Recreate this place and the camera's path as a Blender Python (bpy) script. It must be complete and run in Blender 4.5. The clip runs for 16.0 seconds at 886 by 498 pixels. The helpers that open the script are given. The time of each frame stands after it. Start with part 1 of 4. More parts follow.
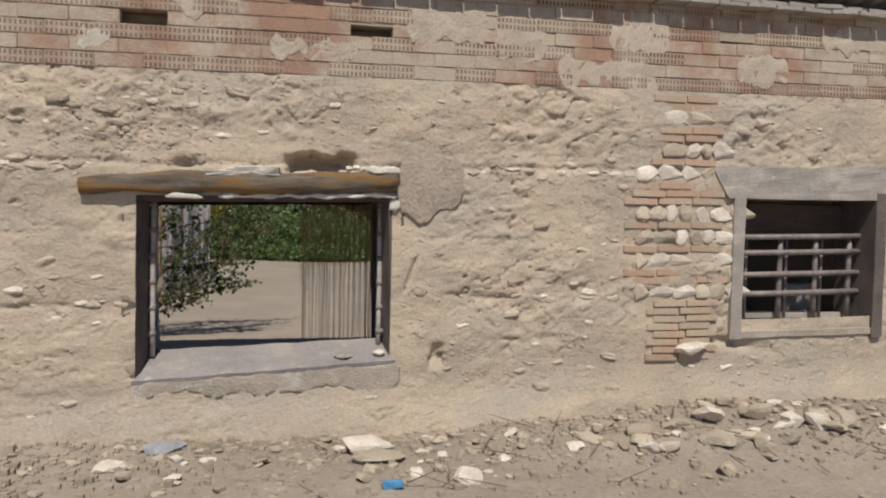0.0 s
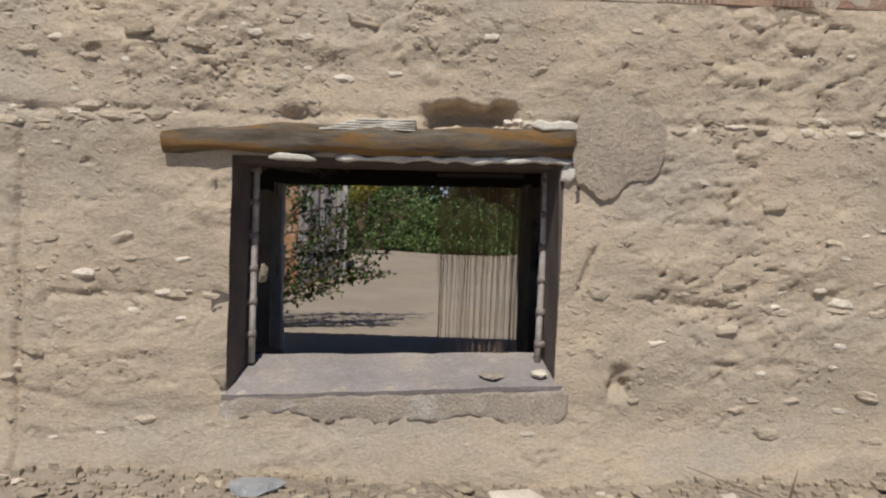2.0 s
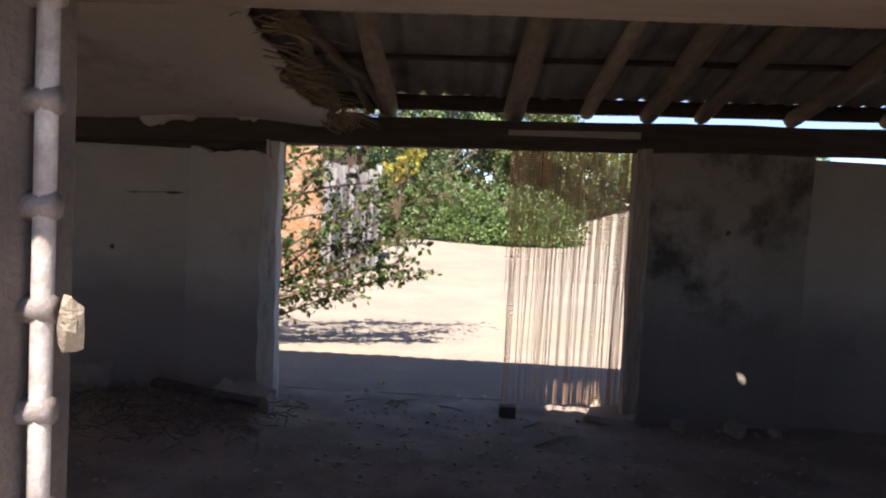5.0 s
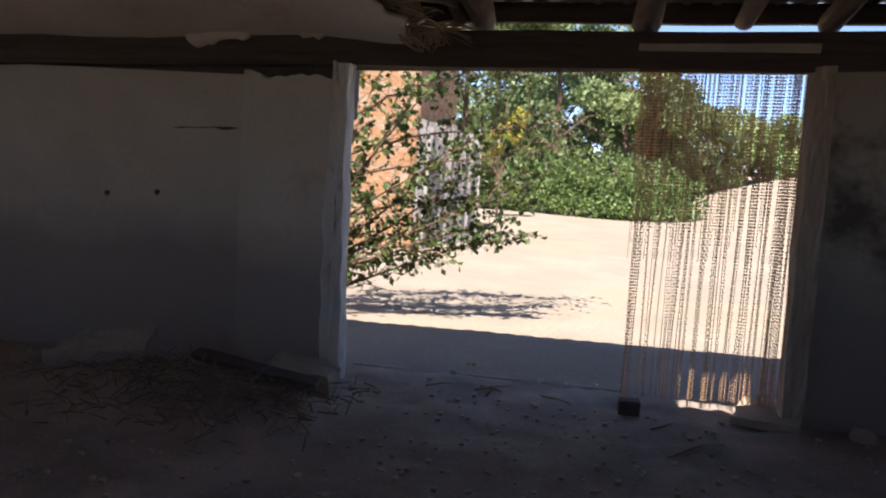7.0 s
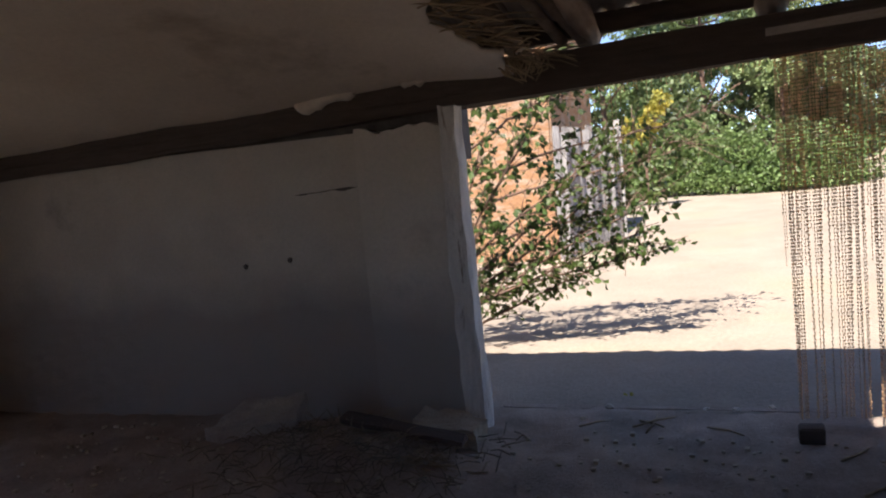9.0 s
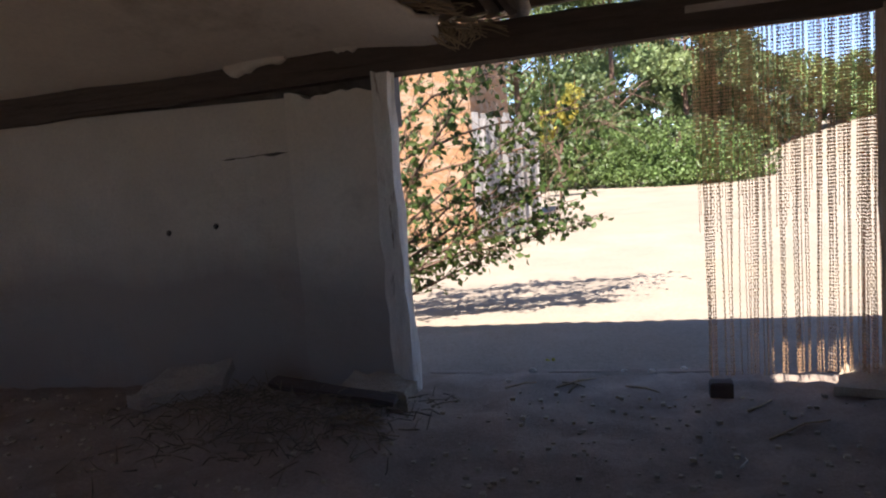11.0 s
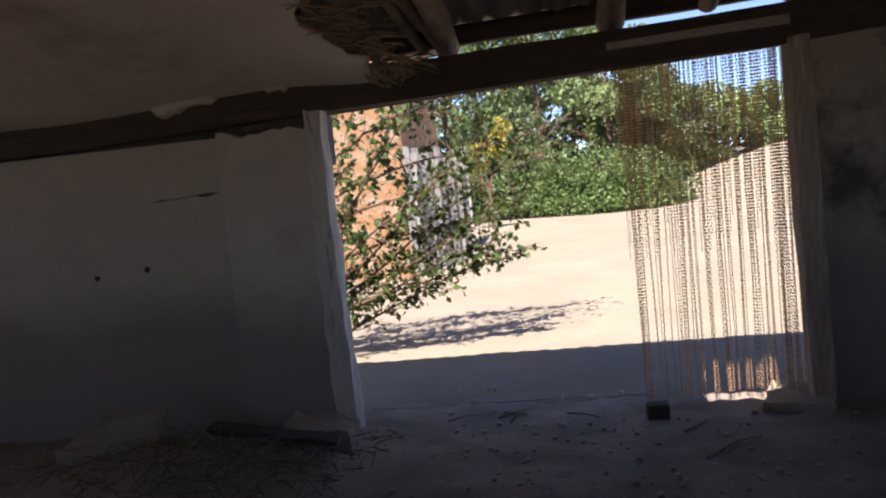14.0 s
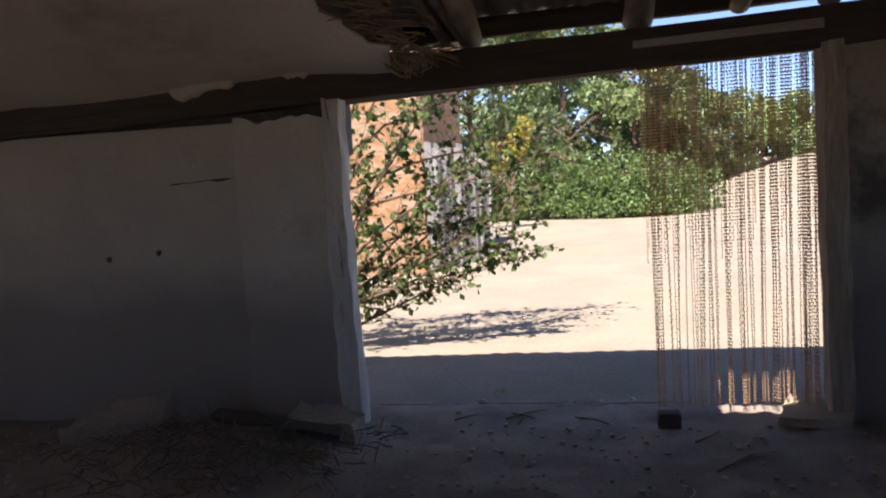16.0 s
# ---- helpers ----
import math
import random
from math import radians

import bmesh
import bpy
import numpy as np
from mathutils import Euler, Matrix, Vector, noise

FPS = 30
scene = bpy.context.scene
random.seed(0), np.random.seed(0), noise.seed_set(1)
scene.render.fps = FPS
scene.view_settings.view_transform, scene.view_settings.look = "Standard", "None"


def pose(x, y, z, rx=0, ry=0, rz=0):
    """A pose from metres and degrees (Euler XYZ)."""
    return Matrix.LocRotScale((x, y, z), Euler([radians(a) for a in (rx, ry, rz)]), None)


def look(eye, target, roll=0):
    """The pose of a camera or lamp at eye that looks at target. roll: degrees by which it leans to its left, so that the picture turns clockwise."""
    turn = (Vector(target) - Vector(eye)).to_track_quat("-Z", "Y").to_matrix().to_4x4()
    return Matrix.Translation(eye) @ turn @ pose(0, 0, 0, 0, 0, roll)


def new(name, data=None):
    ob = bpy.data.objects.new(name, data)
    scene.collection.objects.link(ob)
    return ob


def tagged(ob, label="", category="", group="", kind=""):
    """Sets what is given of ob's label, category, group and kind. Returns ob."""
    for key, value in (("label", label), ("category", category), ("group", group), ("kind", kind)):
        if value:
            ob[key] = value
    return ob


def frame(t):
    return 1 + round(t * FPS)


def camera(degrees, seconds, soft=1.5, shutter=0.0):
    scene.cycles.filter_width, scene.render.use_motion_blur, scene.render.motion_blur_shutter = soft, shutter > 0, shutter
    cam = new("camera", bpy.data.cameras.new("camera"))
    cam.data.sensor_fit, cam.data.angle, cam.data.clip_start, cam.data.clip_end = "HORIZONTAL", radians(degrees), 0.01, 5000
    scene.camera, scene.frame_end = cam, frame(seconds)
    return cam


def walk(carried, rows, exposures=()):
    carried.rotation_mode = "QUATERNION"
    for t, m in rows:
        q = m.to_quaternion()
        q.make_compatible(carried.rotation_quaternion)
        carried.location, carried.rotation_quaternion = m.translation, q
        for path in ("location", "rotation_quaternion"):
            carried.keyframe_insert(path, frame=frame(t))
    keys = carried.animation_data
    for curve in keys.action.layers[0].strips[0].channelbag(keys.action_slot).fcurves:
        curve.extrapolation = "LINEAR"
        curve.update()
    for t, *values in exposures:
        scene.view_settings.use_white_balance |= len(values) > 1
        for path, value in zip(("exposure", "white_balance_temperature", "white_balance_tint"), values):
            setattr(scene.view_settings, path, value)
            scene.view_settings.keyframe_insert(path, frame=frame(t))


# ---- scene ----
cam = camera(60.9, 16.0, soft=2.1)
PATH = [
    (0, (1.013, 1.135, 1.628), (1.444, 3.087, 1.548), 1.3),
    (0.5, (1.035, 1.391, 1.586), (1.183, 3.382, 1.464), 0.4),
    (1, (1.067, 1.686, 1.581), (1.068, 3.682, 1.446), 3.5),
    (1.5, (1.053, 2.121, 1.524), (1.092, 4.116, 1.388), 3.1),
    (2, (1.051, 2.559, 1.508), (1.125, 4.554, 1.403), 2.5),
    (2.5, (1.119, 3.061, 1.501), (1.064, 5.058, 1.411), 1.5),
    (3, (1.084, 3.681, 1.414), (0.979, 5.676, 1.314), 2.6),
    (3.2, (1.068, 3.945, 1.427), (0.96, 5.94, 1.349), 2.3),
    (5.3, (0.861, 5.718, 1.345), (0.843, 7.713, 1.203), 3.5),
    (5.5, (0.856, 5.888, 1.259), (0.79, 7.882, 1.12), 3.6),
    (6, (0.851, 6.19, 1.21), (0.695, 8.181, 1.103), 4.4),
    (6.5, (0.833, 6.531, 1.143), (0.596, 8.511, 0.989), 5.0),
    (7, (0.857, 6.672, 1.115), (0.569, 8.639, 0.899), 3.7),
    (7.5, (1.027, 6.747, 1.235), (0.656, 8.69, 0.938), -1.6),
    (8, (1.11, 6.838, 1.243), (0.646, 8.764, 0.968), -0.5),
    (8.5, (1.008, 6.913, 1.304), (0.416, 8.818, 1.153), -3.7),
    (8.7, (0.995, 6.936, 1.341), (0.301, 8.802, 1.157), -5.4),
    (10.8, (0.914, 6.865, 1.173), (0.33, 8.763, 0.932), -6.0),
    (11, (0.89, 6.814, 1.175), (0.418, 8.743, 0.935), -4.2),
    (11.5, (0.876, 6.793, 1.185), (0.559, 8.754, 0.958), -3.6),
    (12, (0.875, 6.791, 1.185), (0.601, 8.76, 0.97), -4.1),
    (12.5, (0.873, 6.785, 1.187), (0.626, 8.759, 0.984), -5.0),
    (13, (0.873, 6.787, 1.187), (0.608, 8.76, 1.004), -5.6),
    (13.5, (0.874, 6.788, 1.186), (0.585, 8.76, 1.017), -5.7),
    (14, (0.871, 6.78, 1.189), (0.577, 8.751, 1.021), -5.7),
    (14.5, (0.869, 6.774, 1.191), (0.572, 8.745, 1.022), -5.1),
    (15, (0.861, 6.751, 1.198), (0.554, 8.718, 1.014), -4.8),
    (15.5, (0.861, 6.749, 1.198), (0.532, 8.712, 1.011), -4.7),
    (16, (0.896, 6.862, 1.166), (0.55, 8.824, 0.996), -3.3),
]
walk(cam, [(t, look(eye, target, roll)) for t, eye, target, roll in PATH],
     exposures=[(0, -0.16, 6450, 11), (2.0, -0.24, 6450, 11), (3.2, -0.3, 6450, 11), (5.3, 1.68, 6600, 17), (5.7, 1.64, 6600, 17), (6.6, 1.52, 6600, 16), (8.0, 1.42, 6600, 16), (8.7, 1.48, 6600, 16),
                (10.8, 1.7, 6600, 16), (11.5, 1.58, 6600, 16), (12.3, 1.47, 6600, 16), (16, 1.47, 6600, 16)])

# ---- world and sun ----
SUN_TO = Vector((-0.12, -0.67, 1.0)).normalized()
world = bpy.data.worlds.new("world")
scene.world = world
world.use_nodes = True
wn = world.node_tree
sky = wn.nodes.new("ShaderNodeTexSky")
sky.sky_type, sky.sun_disc = "NISHITA", False
sky.sun_elevation = math.asin(SUN_TO.z)
sky.sun_rotation = math.atan2(SUN_TO.x, SUN_TO.y)
sky.dust_density, sky.ozone_density, sky.air_density = 0.0, 1.8, 0.45
wn.links.new(sky.outputs[0], wn.nodes["Background"].inputs[0])
wn.nodes["Background"].inputs[1].default_value = 0.108
sun_data = bpy.data.lights.new("sun", "SUN")
sun_data.energy, sun_data.angle, sun_data.color = 4.7, radians(0.5), (1.0, 0.95, 0.86)
sun = new("sun", sun_data)
sun.matrix_world = look((0, -10, 20), Vector((0, -10, 20)) - SUN_TO)


# ---- materials ----
def material(name, a, b, scale=4.0, fine=60.0, bump=0.3, rough=0.9, stretch=(1, 1, 1), third=None, third_scale=1.3,
             third_cut=(0.52, 0.66), vary=0.0, space="Position", metal=0.0, translucent=0.0, dist=0.02, grain_range=(0.72, 1.2)):
    """Two colours mixed by a coarse noise, darkened by a fine one, a third colour in patches, relief from both."""
    m = bpy.data.materials.new(name)
    m.use_nodes = True
    t = m.node_tree
    n, l = t.nodes, t.links
    bsdf = n["Principled BSDF"]
    bsdf.inputs["Roughness"].default_value = rough
    bsdf.inputs["Metallic"].default_value = metal
    if space == "Position":
        where = n.new("ShaderNodeNewGeometry").outputs["Position"]
    else:
        where = n.new("ShaderNodeTexCoord").outputs["Object"]
    mp = n.new("ShaderNodeMapping")
    mp.inputs["Scale"].default_value = stretch
    l.new(where, mp.inputs[0])

    def noise_at(sc, detail, rough_n=0.6):
        k = n.new("ShaderNodeTexNoise")
        k.inputs["Scale"].default_value, k.inputs["Detail"].default_value = sc, detail
        k.inputs["Roughness"].default_value = rough_n
        l.new(mp.outputs[0], k.inputs["Vector"])
        return k.outputs["Fac"]

    def ramp(fac, lo, hi):
        k = n.new("ShaderNodeMapRange")
        k.inputs[1].default_value, k.inputs[2].default_value = lo, hi
        l.new(fac, k.inputs[0])
        return k.outputs[0]

    def mix(fac, c1, c2, mode="MIX"):
        k = n.new("ShaderNodeMix")
        k.data_type, k.blend_type = "RGBA", mode
        for value, slot in ((fac, 0), (c1, 6), (c2, 7)):
            if isinstance(value, (int, float)):
                k.inputs[slot].default_value = value
            elif isinstance(value, tuple):
                k.inputs[slot].default_value = (*value, 1)
            else:
                l.new(value, k.inputs[slot])
        return k.outputs[2]

    coarse, small = noise_at(scale, 6), noise_at(fine, 4, 0.7)
    col = mix(ramp(coarse, 0.35, 0.65), a, b)
    if third:
        col = mix(ramp(noise_at(third_scale, 5, 0.65), *third_cut), col, third)
    grain = ramp(small, 0.2, 0.8)
    g = n.new("ShaderNodeMapRange")
    g.inputs[3].default_value, g.inputs[4].default_value = grain_range
    l.new(grain, g.inputs[0])
    col = mix(1.0, col, g.outputs[0], "MULTIPLY")
    if vary:
        r = n.new("ShaderNodeMapRange")
        r.inputs[3].default_value, r.inputs[4].default_value = 1 - vary, 1 + vary
        l.new(n.new("ShaderNodeObjectInfo").outputs["Random"], r.inputs[0])
        isl = n.new("ShaderNodeMapRange")
        isl.inputs[3].default_value, isl.inputs[4].default_value = 1 - vary, 1 + vary
        l.new(n.new("ShaderNodeNewGeometry").outputs["Random Per Island"], isl.inputs[0])
        col = mix(1.0, mix(1.0, col, r.outputs[0], "MULTIPLY"), isl.outputs[0], "MULTIPLY")
    l.new(col, bsdf.inputs["Base Color"])
    if bump:
        add = n.new("ShaderNodeMath")
        add.operation = "ADD"
        l.new(coarse, add.inputs[0])
        l.new(small, add.inputs[1])
        bp = n.new("ShaderNodeBump")
        bp.inputs["Strength"].default_value, bp.inputs["Distance"].default_value = bump, dist
        l.new(add.outputs[0], bp.inputs["Height"])
        l.new(bp.outputs[0], bsdf.inputs["Normal"])
    if translucent:
        tr = n.new("ShaderNodeBsdfTranslucent")
        l.new(col, tr.inputs[0])
        mx = n.new("ShaderNodeMixShader")
        mx.inputs[0].default_value = translucent
        l.new(bsdf.outputs[0], mx.inputs[1])
        l.new(tr.outputs[0], mx.inputs[2])
        l.new(mx.outputs[0], n["Material Output"].inputs[0])
    return m


EARTH = material("rammed_earth", (0.545, 0.44, 0.32), (0.42, 0.35, 0.265), 1.9, 42, 0.5, 0.95, (1, 1, 1.5),
                 (0.445, 0.38, 0.3), 0.8, (0.5, 0.62))
BRICK = material("terracotta_brick", (0.39, 0.235, 0.16), (0.33, 0.205, 0.14), 6, 70, 0.6, 0.9, third=(0.48, 0.395, 0.3),
                 third_scale=1.5, third_cut=(0.42, 0.56), vary=0.08)
PIER_BRICK = material("pier_brick", (0.47, 0.3, 0.2), (0.41, 0.285, 0.2), 6, 80, 0.4, 0.9, third=(0.44, 0.35, 0.25),
                      third_scale=3.0, third_cut=(0.42, 0.6), vary=0.1)
MORTAR = material("old_mortar", (0.42, 0.35, 0.26), (0.34, 0.28, 0.2), 5, 60, 0.6)
STONE = material("pale_stone", (0.47, 0.395, 0.295), (0.38, 0.315, 0.235), 7, 70, 0.6, 0.9, vary=0.16)
SMEAR = material("lime_mortar", (0.52, 0.435, 0.335), (0.45, 0.37, 0.28), 5, 60, 0.5, vary=0.06)
WHITE_STONE = material("white_limestone", (0.66, 0.59, 0.49), (0.52, 0.45, 0.36), 8, 60, 0.4, 0.9, vary=0.12)
BLUE_STONE = material("grey_slab", (0.38, 0.38, 0.38), (0.28, 0.29, 0.3), 6, 50, 0.3)
CEMENT = material("grey_cement", (0.4, 0.355, 0.31), (0.31, 0.275, 0.24), 3, 70, 0.5, 0.85, third=(0.47, 0.41, 0.34), third_scale=2.5, third_cut=(0.48, 0.6))
# far darker than the sill: shade inside the opening is put into this colour
JAMB = material("shaded_window_reveal", (0.15, 0.118, 0.1), (0.1, 0.08, 0.07), 5, 60, 0.4, 0.9)
PATCH = material("old_cement_patch", (0.43, 0.355, 0.275), (0.36, 0.3, 0.235), 4, 40, 0.8)
WINDOW_CEMENT = material("window_cement", (0.34, 0.305, 0.29), (0.25, 0.225, 0.215), 5, 45, 0.5, 0.85, third=(0.4, 0.35, 0.3), third_scale=2.5)
APRON = material("patchy_sill_plaster", (0.45, 0.38, 0.3), (0.36, 0.31, 0.25), 5, 60, 0.7, third=(0.54, 0.49, 0.43),
                 third_scale=4)
WHITE_PLASTER = material("white_plaster", (0.72, 0.68, 0.6), (0.6, 0.55, 0.47), 9, 60, 0.4)
LOG = material("weathered_log", (0.30, 0.25, 0.19), (0.15, 0.115, 0.08), 4, 30, 1.0, 0.9, (1.2, 9, 9),
               (0.37, 0.2, 0.06), 1.7, (0.47, 0.6))
DARK_WOOD = material("dark_wood", (0.12, 0.085, 0.068), (0.085, 0.063, 0.05), 5, 40, 0.5, 0.85, (1, 6, 6))
RAFTER = material("rafter_wood", (0.33, 0.25, 0.18), (0.22, 0.16, 0.115), 4, 40, 0.5, 0.85, (6, 1, 6), vary=0.2)
GREY_WOOD = material("grey_fence_wood", (0.42, 0.4, 0.375), (0.26, 0.24, 0.225), 4, 40, 0.5, 0.85, (8, 8, 1), vary=0.25)
POST = material("worn_door_post", (0.54, 0.43, 0.32), (0.4, 0.31, 0.22), 5, 50, 0.5, 0.8, (6, 6, 1), (0.62, 0.57, 0.5), 3)
PALE_PLANK = material("pale_plank", (0.5, 0.43, 0.37), (0.4, 0.33, 0.27), 4, 40, 0.3, 0.7, (1, 6, 6))
BROWN_PLANK = material("brown_plank", (0.24, 0.12, 0.07), (0.18, 0.09, 0.06), 4, 40, 0.3, 0.7, (1, 6, 6))
IRON = material("old_iron", (0.3, 0.26, 0.24), (0.2, 0.16, 0.14), 20, 90, 0.3, 0.6, metal=0.3)
RUSTY_BAR = material("painted_bar", (0.55, 0.51, 0.47), (0.36, 0.31, 0.28), 14, 90, 0.3, 0.6)
PILASTER = material("pale_pilaster_plaster", (0.62, 0.55, 0.46), (0.54, 0.48, 0.4), 1.6, 40, 0.35, 0.9, third=(0.45, 0.39, 0.32), third_scale=1.1, third_cut=(0.6, 0.72), grain_range=(0.9, 1.08))
INNER = material("old_lime_plaster", (0.57, 0.505, 0.42), (0.49, 0.435, 0.36), 1.6, 40, 0.35, 0.9, third=(0.32, 0.275, 0.225),
                 third_scale=0.9, third_cut=(0.6, 0.72), grain_range=(0.9, 1.08))
SMOKED = material("smoke_stained_plaster", (0.45, 0.39, 0.32), (0.37, 0.32, 0.265), 1.6, 40, 0.35, 0.9, third=(0.12, 0.1, 0.085),
                  third_scale=1.5, third_cut=(0.5, 0.64), grain_range=(0.9, 1.08))
WHITE_POST = material("flaking_white_post", (0.8, 0.76, 0.7), (0.66, 0.61, 0.55), 4, 40, 0.5, 0.8, (6, 6, 1), (0.32, 0.25, 0.19), 3, (0.62, 0.7))


def lower_tint(m, colour, lo, hi):
    """Mixes colour over the lower part of the plaster m, with an uneven soft upper edge."""
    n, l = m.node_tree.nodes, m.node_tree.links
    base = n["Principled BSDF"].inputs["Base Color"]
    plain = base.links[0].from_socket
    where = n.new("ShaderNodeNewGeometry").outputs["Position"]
    xyz, ripple, add = n.new("ShaderNodeSeparateXYZ"), n.new("ShaderNodeTexNoise"), n.new("ShaderNodeMath")
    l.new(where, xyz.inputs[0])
    l.new(where, ripple.inputs["Vector"])
    ripple.inputs["Scale"].default_value, ripple.inputs["Detail"].default_value = 1.7, 6
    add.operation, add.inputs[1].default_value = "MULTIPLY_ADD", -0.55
    l.new(ripple.outputs["Fac"], add.inputs[0])
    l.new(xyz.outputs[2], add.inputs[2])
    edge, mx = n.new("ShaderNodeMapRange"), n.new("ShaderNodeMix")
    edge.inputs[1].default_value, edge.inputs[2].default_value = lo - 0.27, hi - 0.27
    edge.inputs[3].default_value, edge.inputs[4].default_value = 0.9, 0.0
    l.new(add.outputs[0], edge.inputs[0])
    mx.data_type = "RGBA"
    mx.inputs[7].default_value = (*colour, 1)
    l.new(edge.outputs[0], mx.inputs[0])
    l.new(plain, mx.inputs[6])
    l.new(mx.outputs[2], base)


lower_tint(INNER, (0.325, 0.28, 0.245), 0.42, 0.78)
lower_tint(PILASTER, (0.335, 0.295, 0.26), 0.3, 0.75)
lower_tint(SMOKED, (0.3, 0.262, 0.23), 0.4, 0.75)
# near-black that stands for the shade in gaps, cracks and pits
HOLLOW_SHADE = material("hollow_shade", (0.1, 0.085, 0.078), (0.15, 0.125, 0.11), 6, 40, 0.5)
CEILING = material("ceiling_plaster", (0.7, 0.61, 0.51), (0.62, 0.53, 0.44), 1.4, 30, 0.25, 0.9, third=(0.38, 0.3, 0.22),
                   third_scale=0.8, third_cut=(0.6, 0.75), grain_range=(0.9, 1.08))
CANE = material("cane", (0.42, 0.32, 0.2), (0.28, 0.2, 0.12), 8, 60, 0.3, 0.8, vary=0.2)
SHEET = material("fibre_cement", (0.36, 0.32, 0.29), (0.26, 0.23, 0.205), 2, 50, 0.3, 0.9, third=(0.17, 0.14, 0.12), third_scale=1.4)
DIRT = material("dirt_floor", (0.45, 0.355, 0.285), (0.29, 0.23, 0.185), 2.2, 50, 0.7, 0.95)
SAND = material("sandy_ground", (0.35, 0.29, 0.228), (0.28, 0.233, 0.182), 0.9, 30, 0.7, 0.95, third=(0.34, 0.275, 0.2), third_scale=0.35)
STRAW = material("dry_straw", (0.26, 0.2, 0.14), (0.16, 0.125, 0.09), 9, 60, 0.2, 0.9, vary=0.3)
BEAD = material("bead_plastic", (0.8, 0.6, 0.41), (0.68, 0.5, 0.33), 9, 60, 0.0, 0.35, vary=0.2, translucent=0.72)
BARK = material("twig_bark", (0.19, 0.11, 0.075), (0.12, 0.08, 0.06), 10, 60, 0.4)
LEAF = material("shrub_leaf", (0.05, 0.095, 0.022), (0.085, 0.115, 0.028), 3, 30, 0.0, 0.5, vary=0.35, translucent=0.4)
HEDGE = material("hedge_leaf", (0.16, 0.26, 0.075), (0.22, 0.32, 0.1), 0.6, 8, 0.0, 0.5, vary=0.45, translucent=0.3)
TREE_LEAF = material("tree_leaf", (0.15, 0.22, 0.09), (0.23, 0.28, 0.11), 0.4, 8, 0.0, 0.5, vary=0.45, translucent=0.3)
YELLOW_LEAF = material("yellow_leaf", (0.45, 0.36, 0.05), (0.3, 0.3, 0.06), 2, 20, 0.0, 0.5, vary=0.3, translucent=0.35)
ORANGE = material("orange_wall", (0.58, 0.31, 0.15), (0.5, 0.27, 0.135), 5.5, 22, 1.0, 0.9, (1, 1, 2.5), third=(0.6, 0.42, 0.29), third_scale=2.6, third_cut=(0.46, 0.6), vary=0.1, dist=0.05)
BLUE_BIT = material("blue_plastic", (0.1, 0.3, 0.5), (0.08, 0.25, 0.42), 9, 60, 0.1, 0.4)
BUCKET = material("white_bucket", (0.36, 0.34, 0.32), (0.28, 0.265, 0.25), 5, 50, 0.1, 0.5)


# ---- builders ----
def put(name, mesh, mat, parent=None, label="", smooth=False):
    if mat and not mesh.materials:
        mesh.materials.append(mat)
    if smooth:
        mesh.shade_smooth()
    ob = new(name, mesh)
    if parent:
        ob.parent = parent
    if label:
        ob["label"] = label
    return ob


def part(name, bm, mat, parent=None, label="", smooth=False):
    mesh = bpy.data.meshes.new(name)
    bmesh.ops.recalc_face_normals(bm, faces=bm.faces)
    bm.to_mesh(mesh)
    bm.free()
    return put(name, mesh, mat, parent, label, smooth)


def raw(name, verts, faces, mat, parent=None, label="", smooth=False):
    mesh = bpy.data.meshes.new(name)
    mesh.from_pydata([tuple(v) for v in verts], [], faces)
    mesh.update()
    return put(name, mesh, mat, parent, label, smooth)


def thing(name, label, category, at=(0, 0, 0), group="", kind=""):
    ob = new(name)
    ob.location = at
    return tagged(ob, label, category, group, kind)


def fb(x, y, z, octaves=4):
    return noise.fractal(Vector((x, y, z)), 1.0, 2.0, octaves)


def add_box(bm, lo, hi, bevel=0.0, wobble=0.0, seed=0.0, cuts=0):
    """A box from corner lo to hi, with worn edges and uneven faces, added to bm."""
    b = bmesh.new()
    bmesh.ops.create_cube(b, size=1)
    size = Vector(hi) - Vector(lo)
    mid = (Vector(hi) + Vector(lo)) / 2
    for v in b.verts:
        v.co = Vector((v.co.x * size.x, v.co.y * size.y, v.co.z * size.z)) + mid
    if cuts:
        bmesh.ops.subdivide_edges(b, edges=b.edges, cuts=cuts, use_grid_fill=True)
    if bevel:
        sharp = [e for e in b.edges if len(e.link_faces) == 2 and e.calc_face_angle(0) > 0.5]
        bmesh.ops.bevel(b, geom=sharp, offset=bevel, segments=2, affect="EDGES")
    if wobble:
        for v in b.verts:
            p = v.co * 4
            v.co += wobble * Vector((fb(p.x + seed, p.y, p.z), fb(p.x, p.y + seed, p.z + 9), fb(p.x + 5, p.y, p.z + seed)))
    merge(bm, b)


def merge(bm, b):
    mesh = bpy.data.meshes.new("tmp")
    b.to_mesh(mesh)
    b.free()
    bm.from_mesh(mesh)
    bpy.data.meshes.remove(mesh)


def box(name, lo, hi, mat, parent=None, label="", bevel=0.008, wobble=0.0, cuts=0):
    bm = bmesh.new()
    add_box(bm, lo, hi, bevel, wobble, lo[0], cuts)
    return part(name, bm, mat, parent, label)


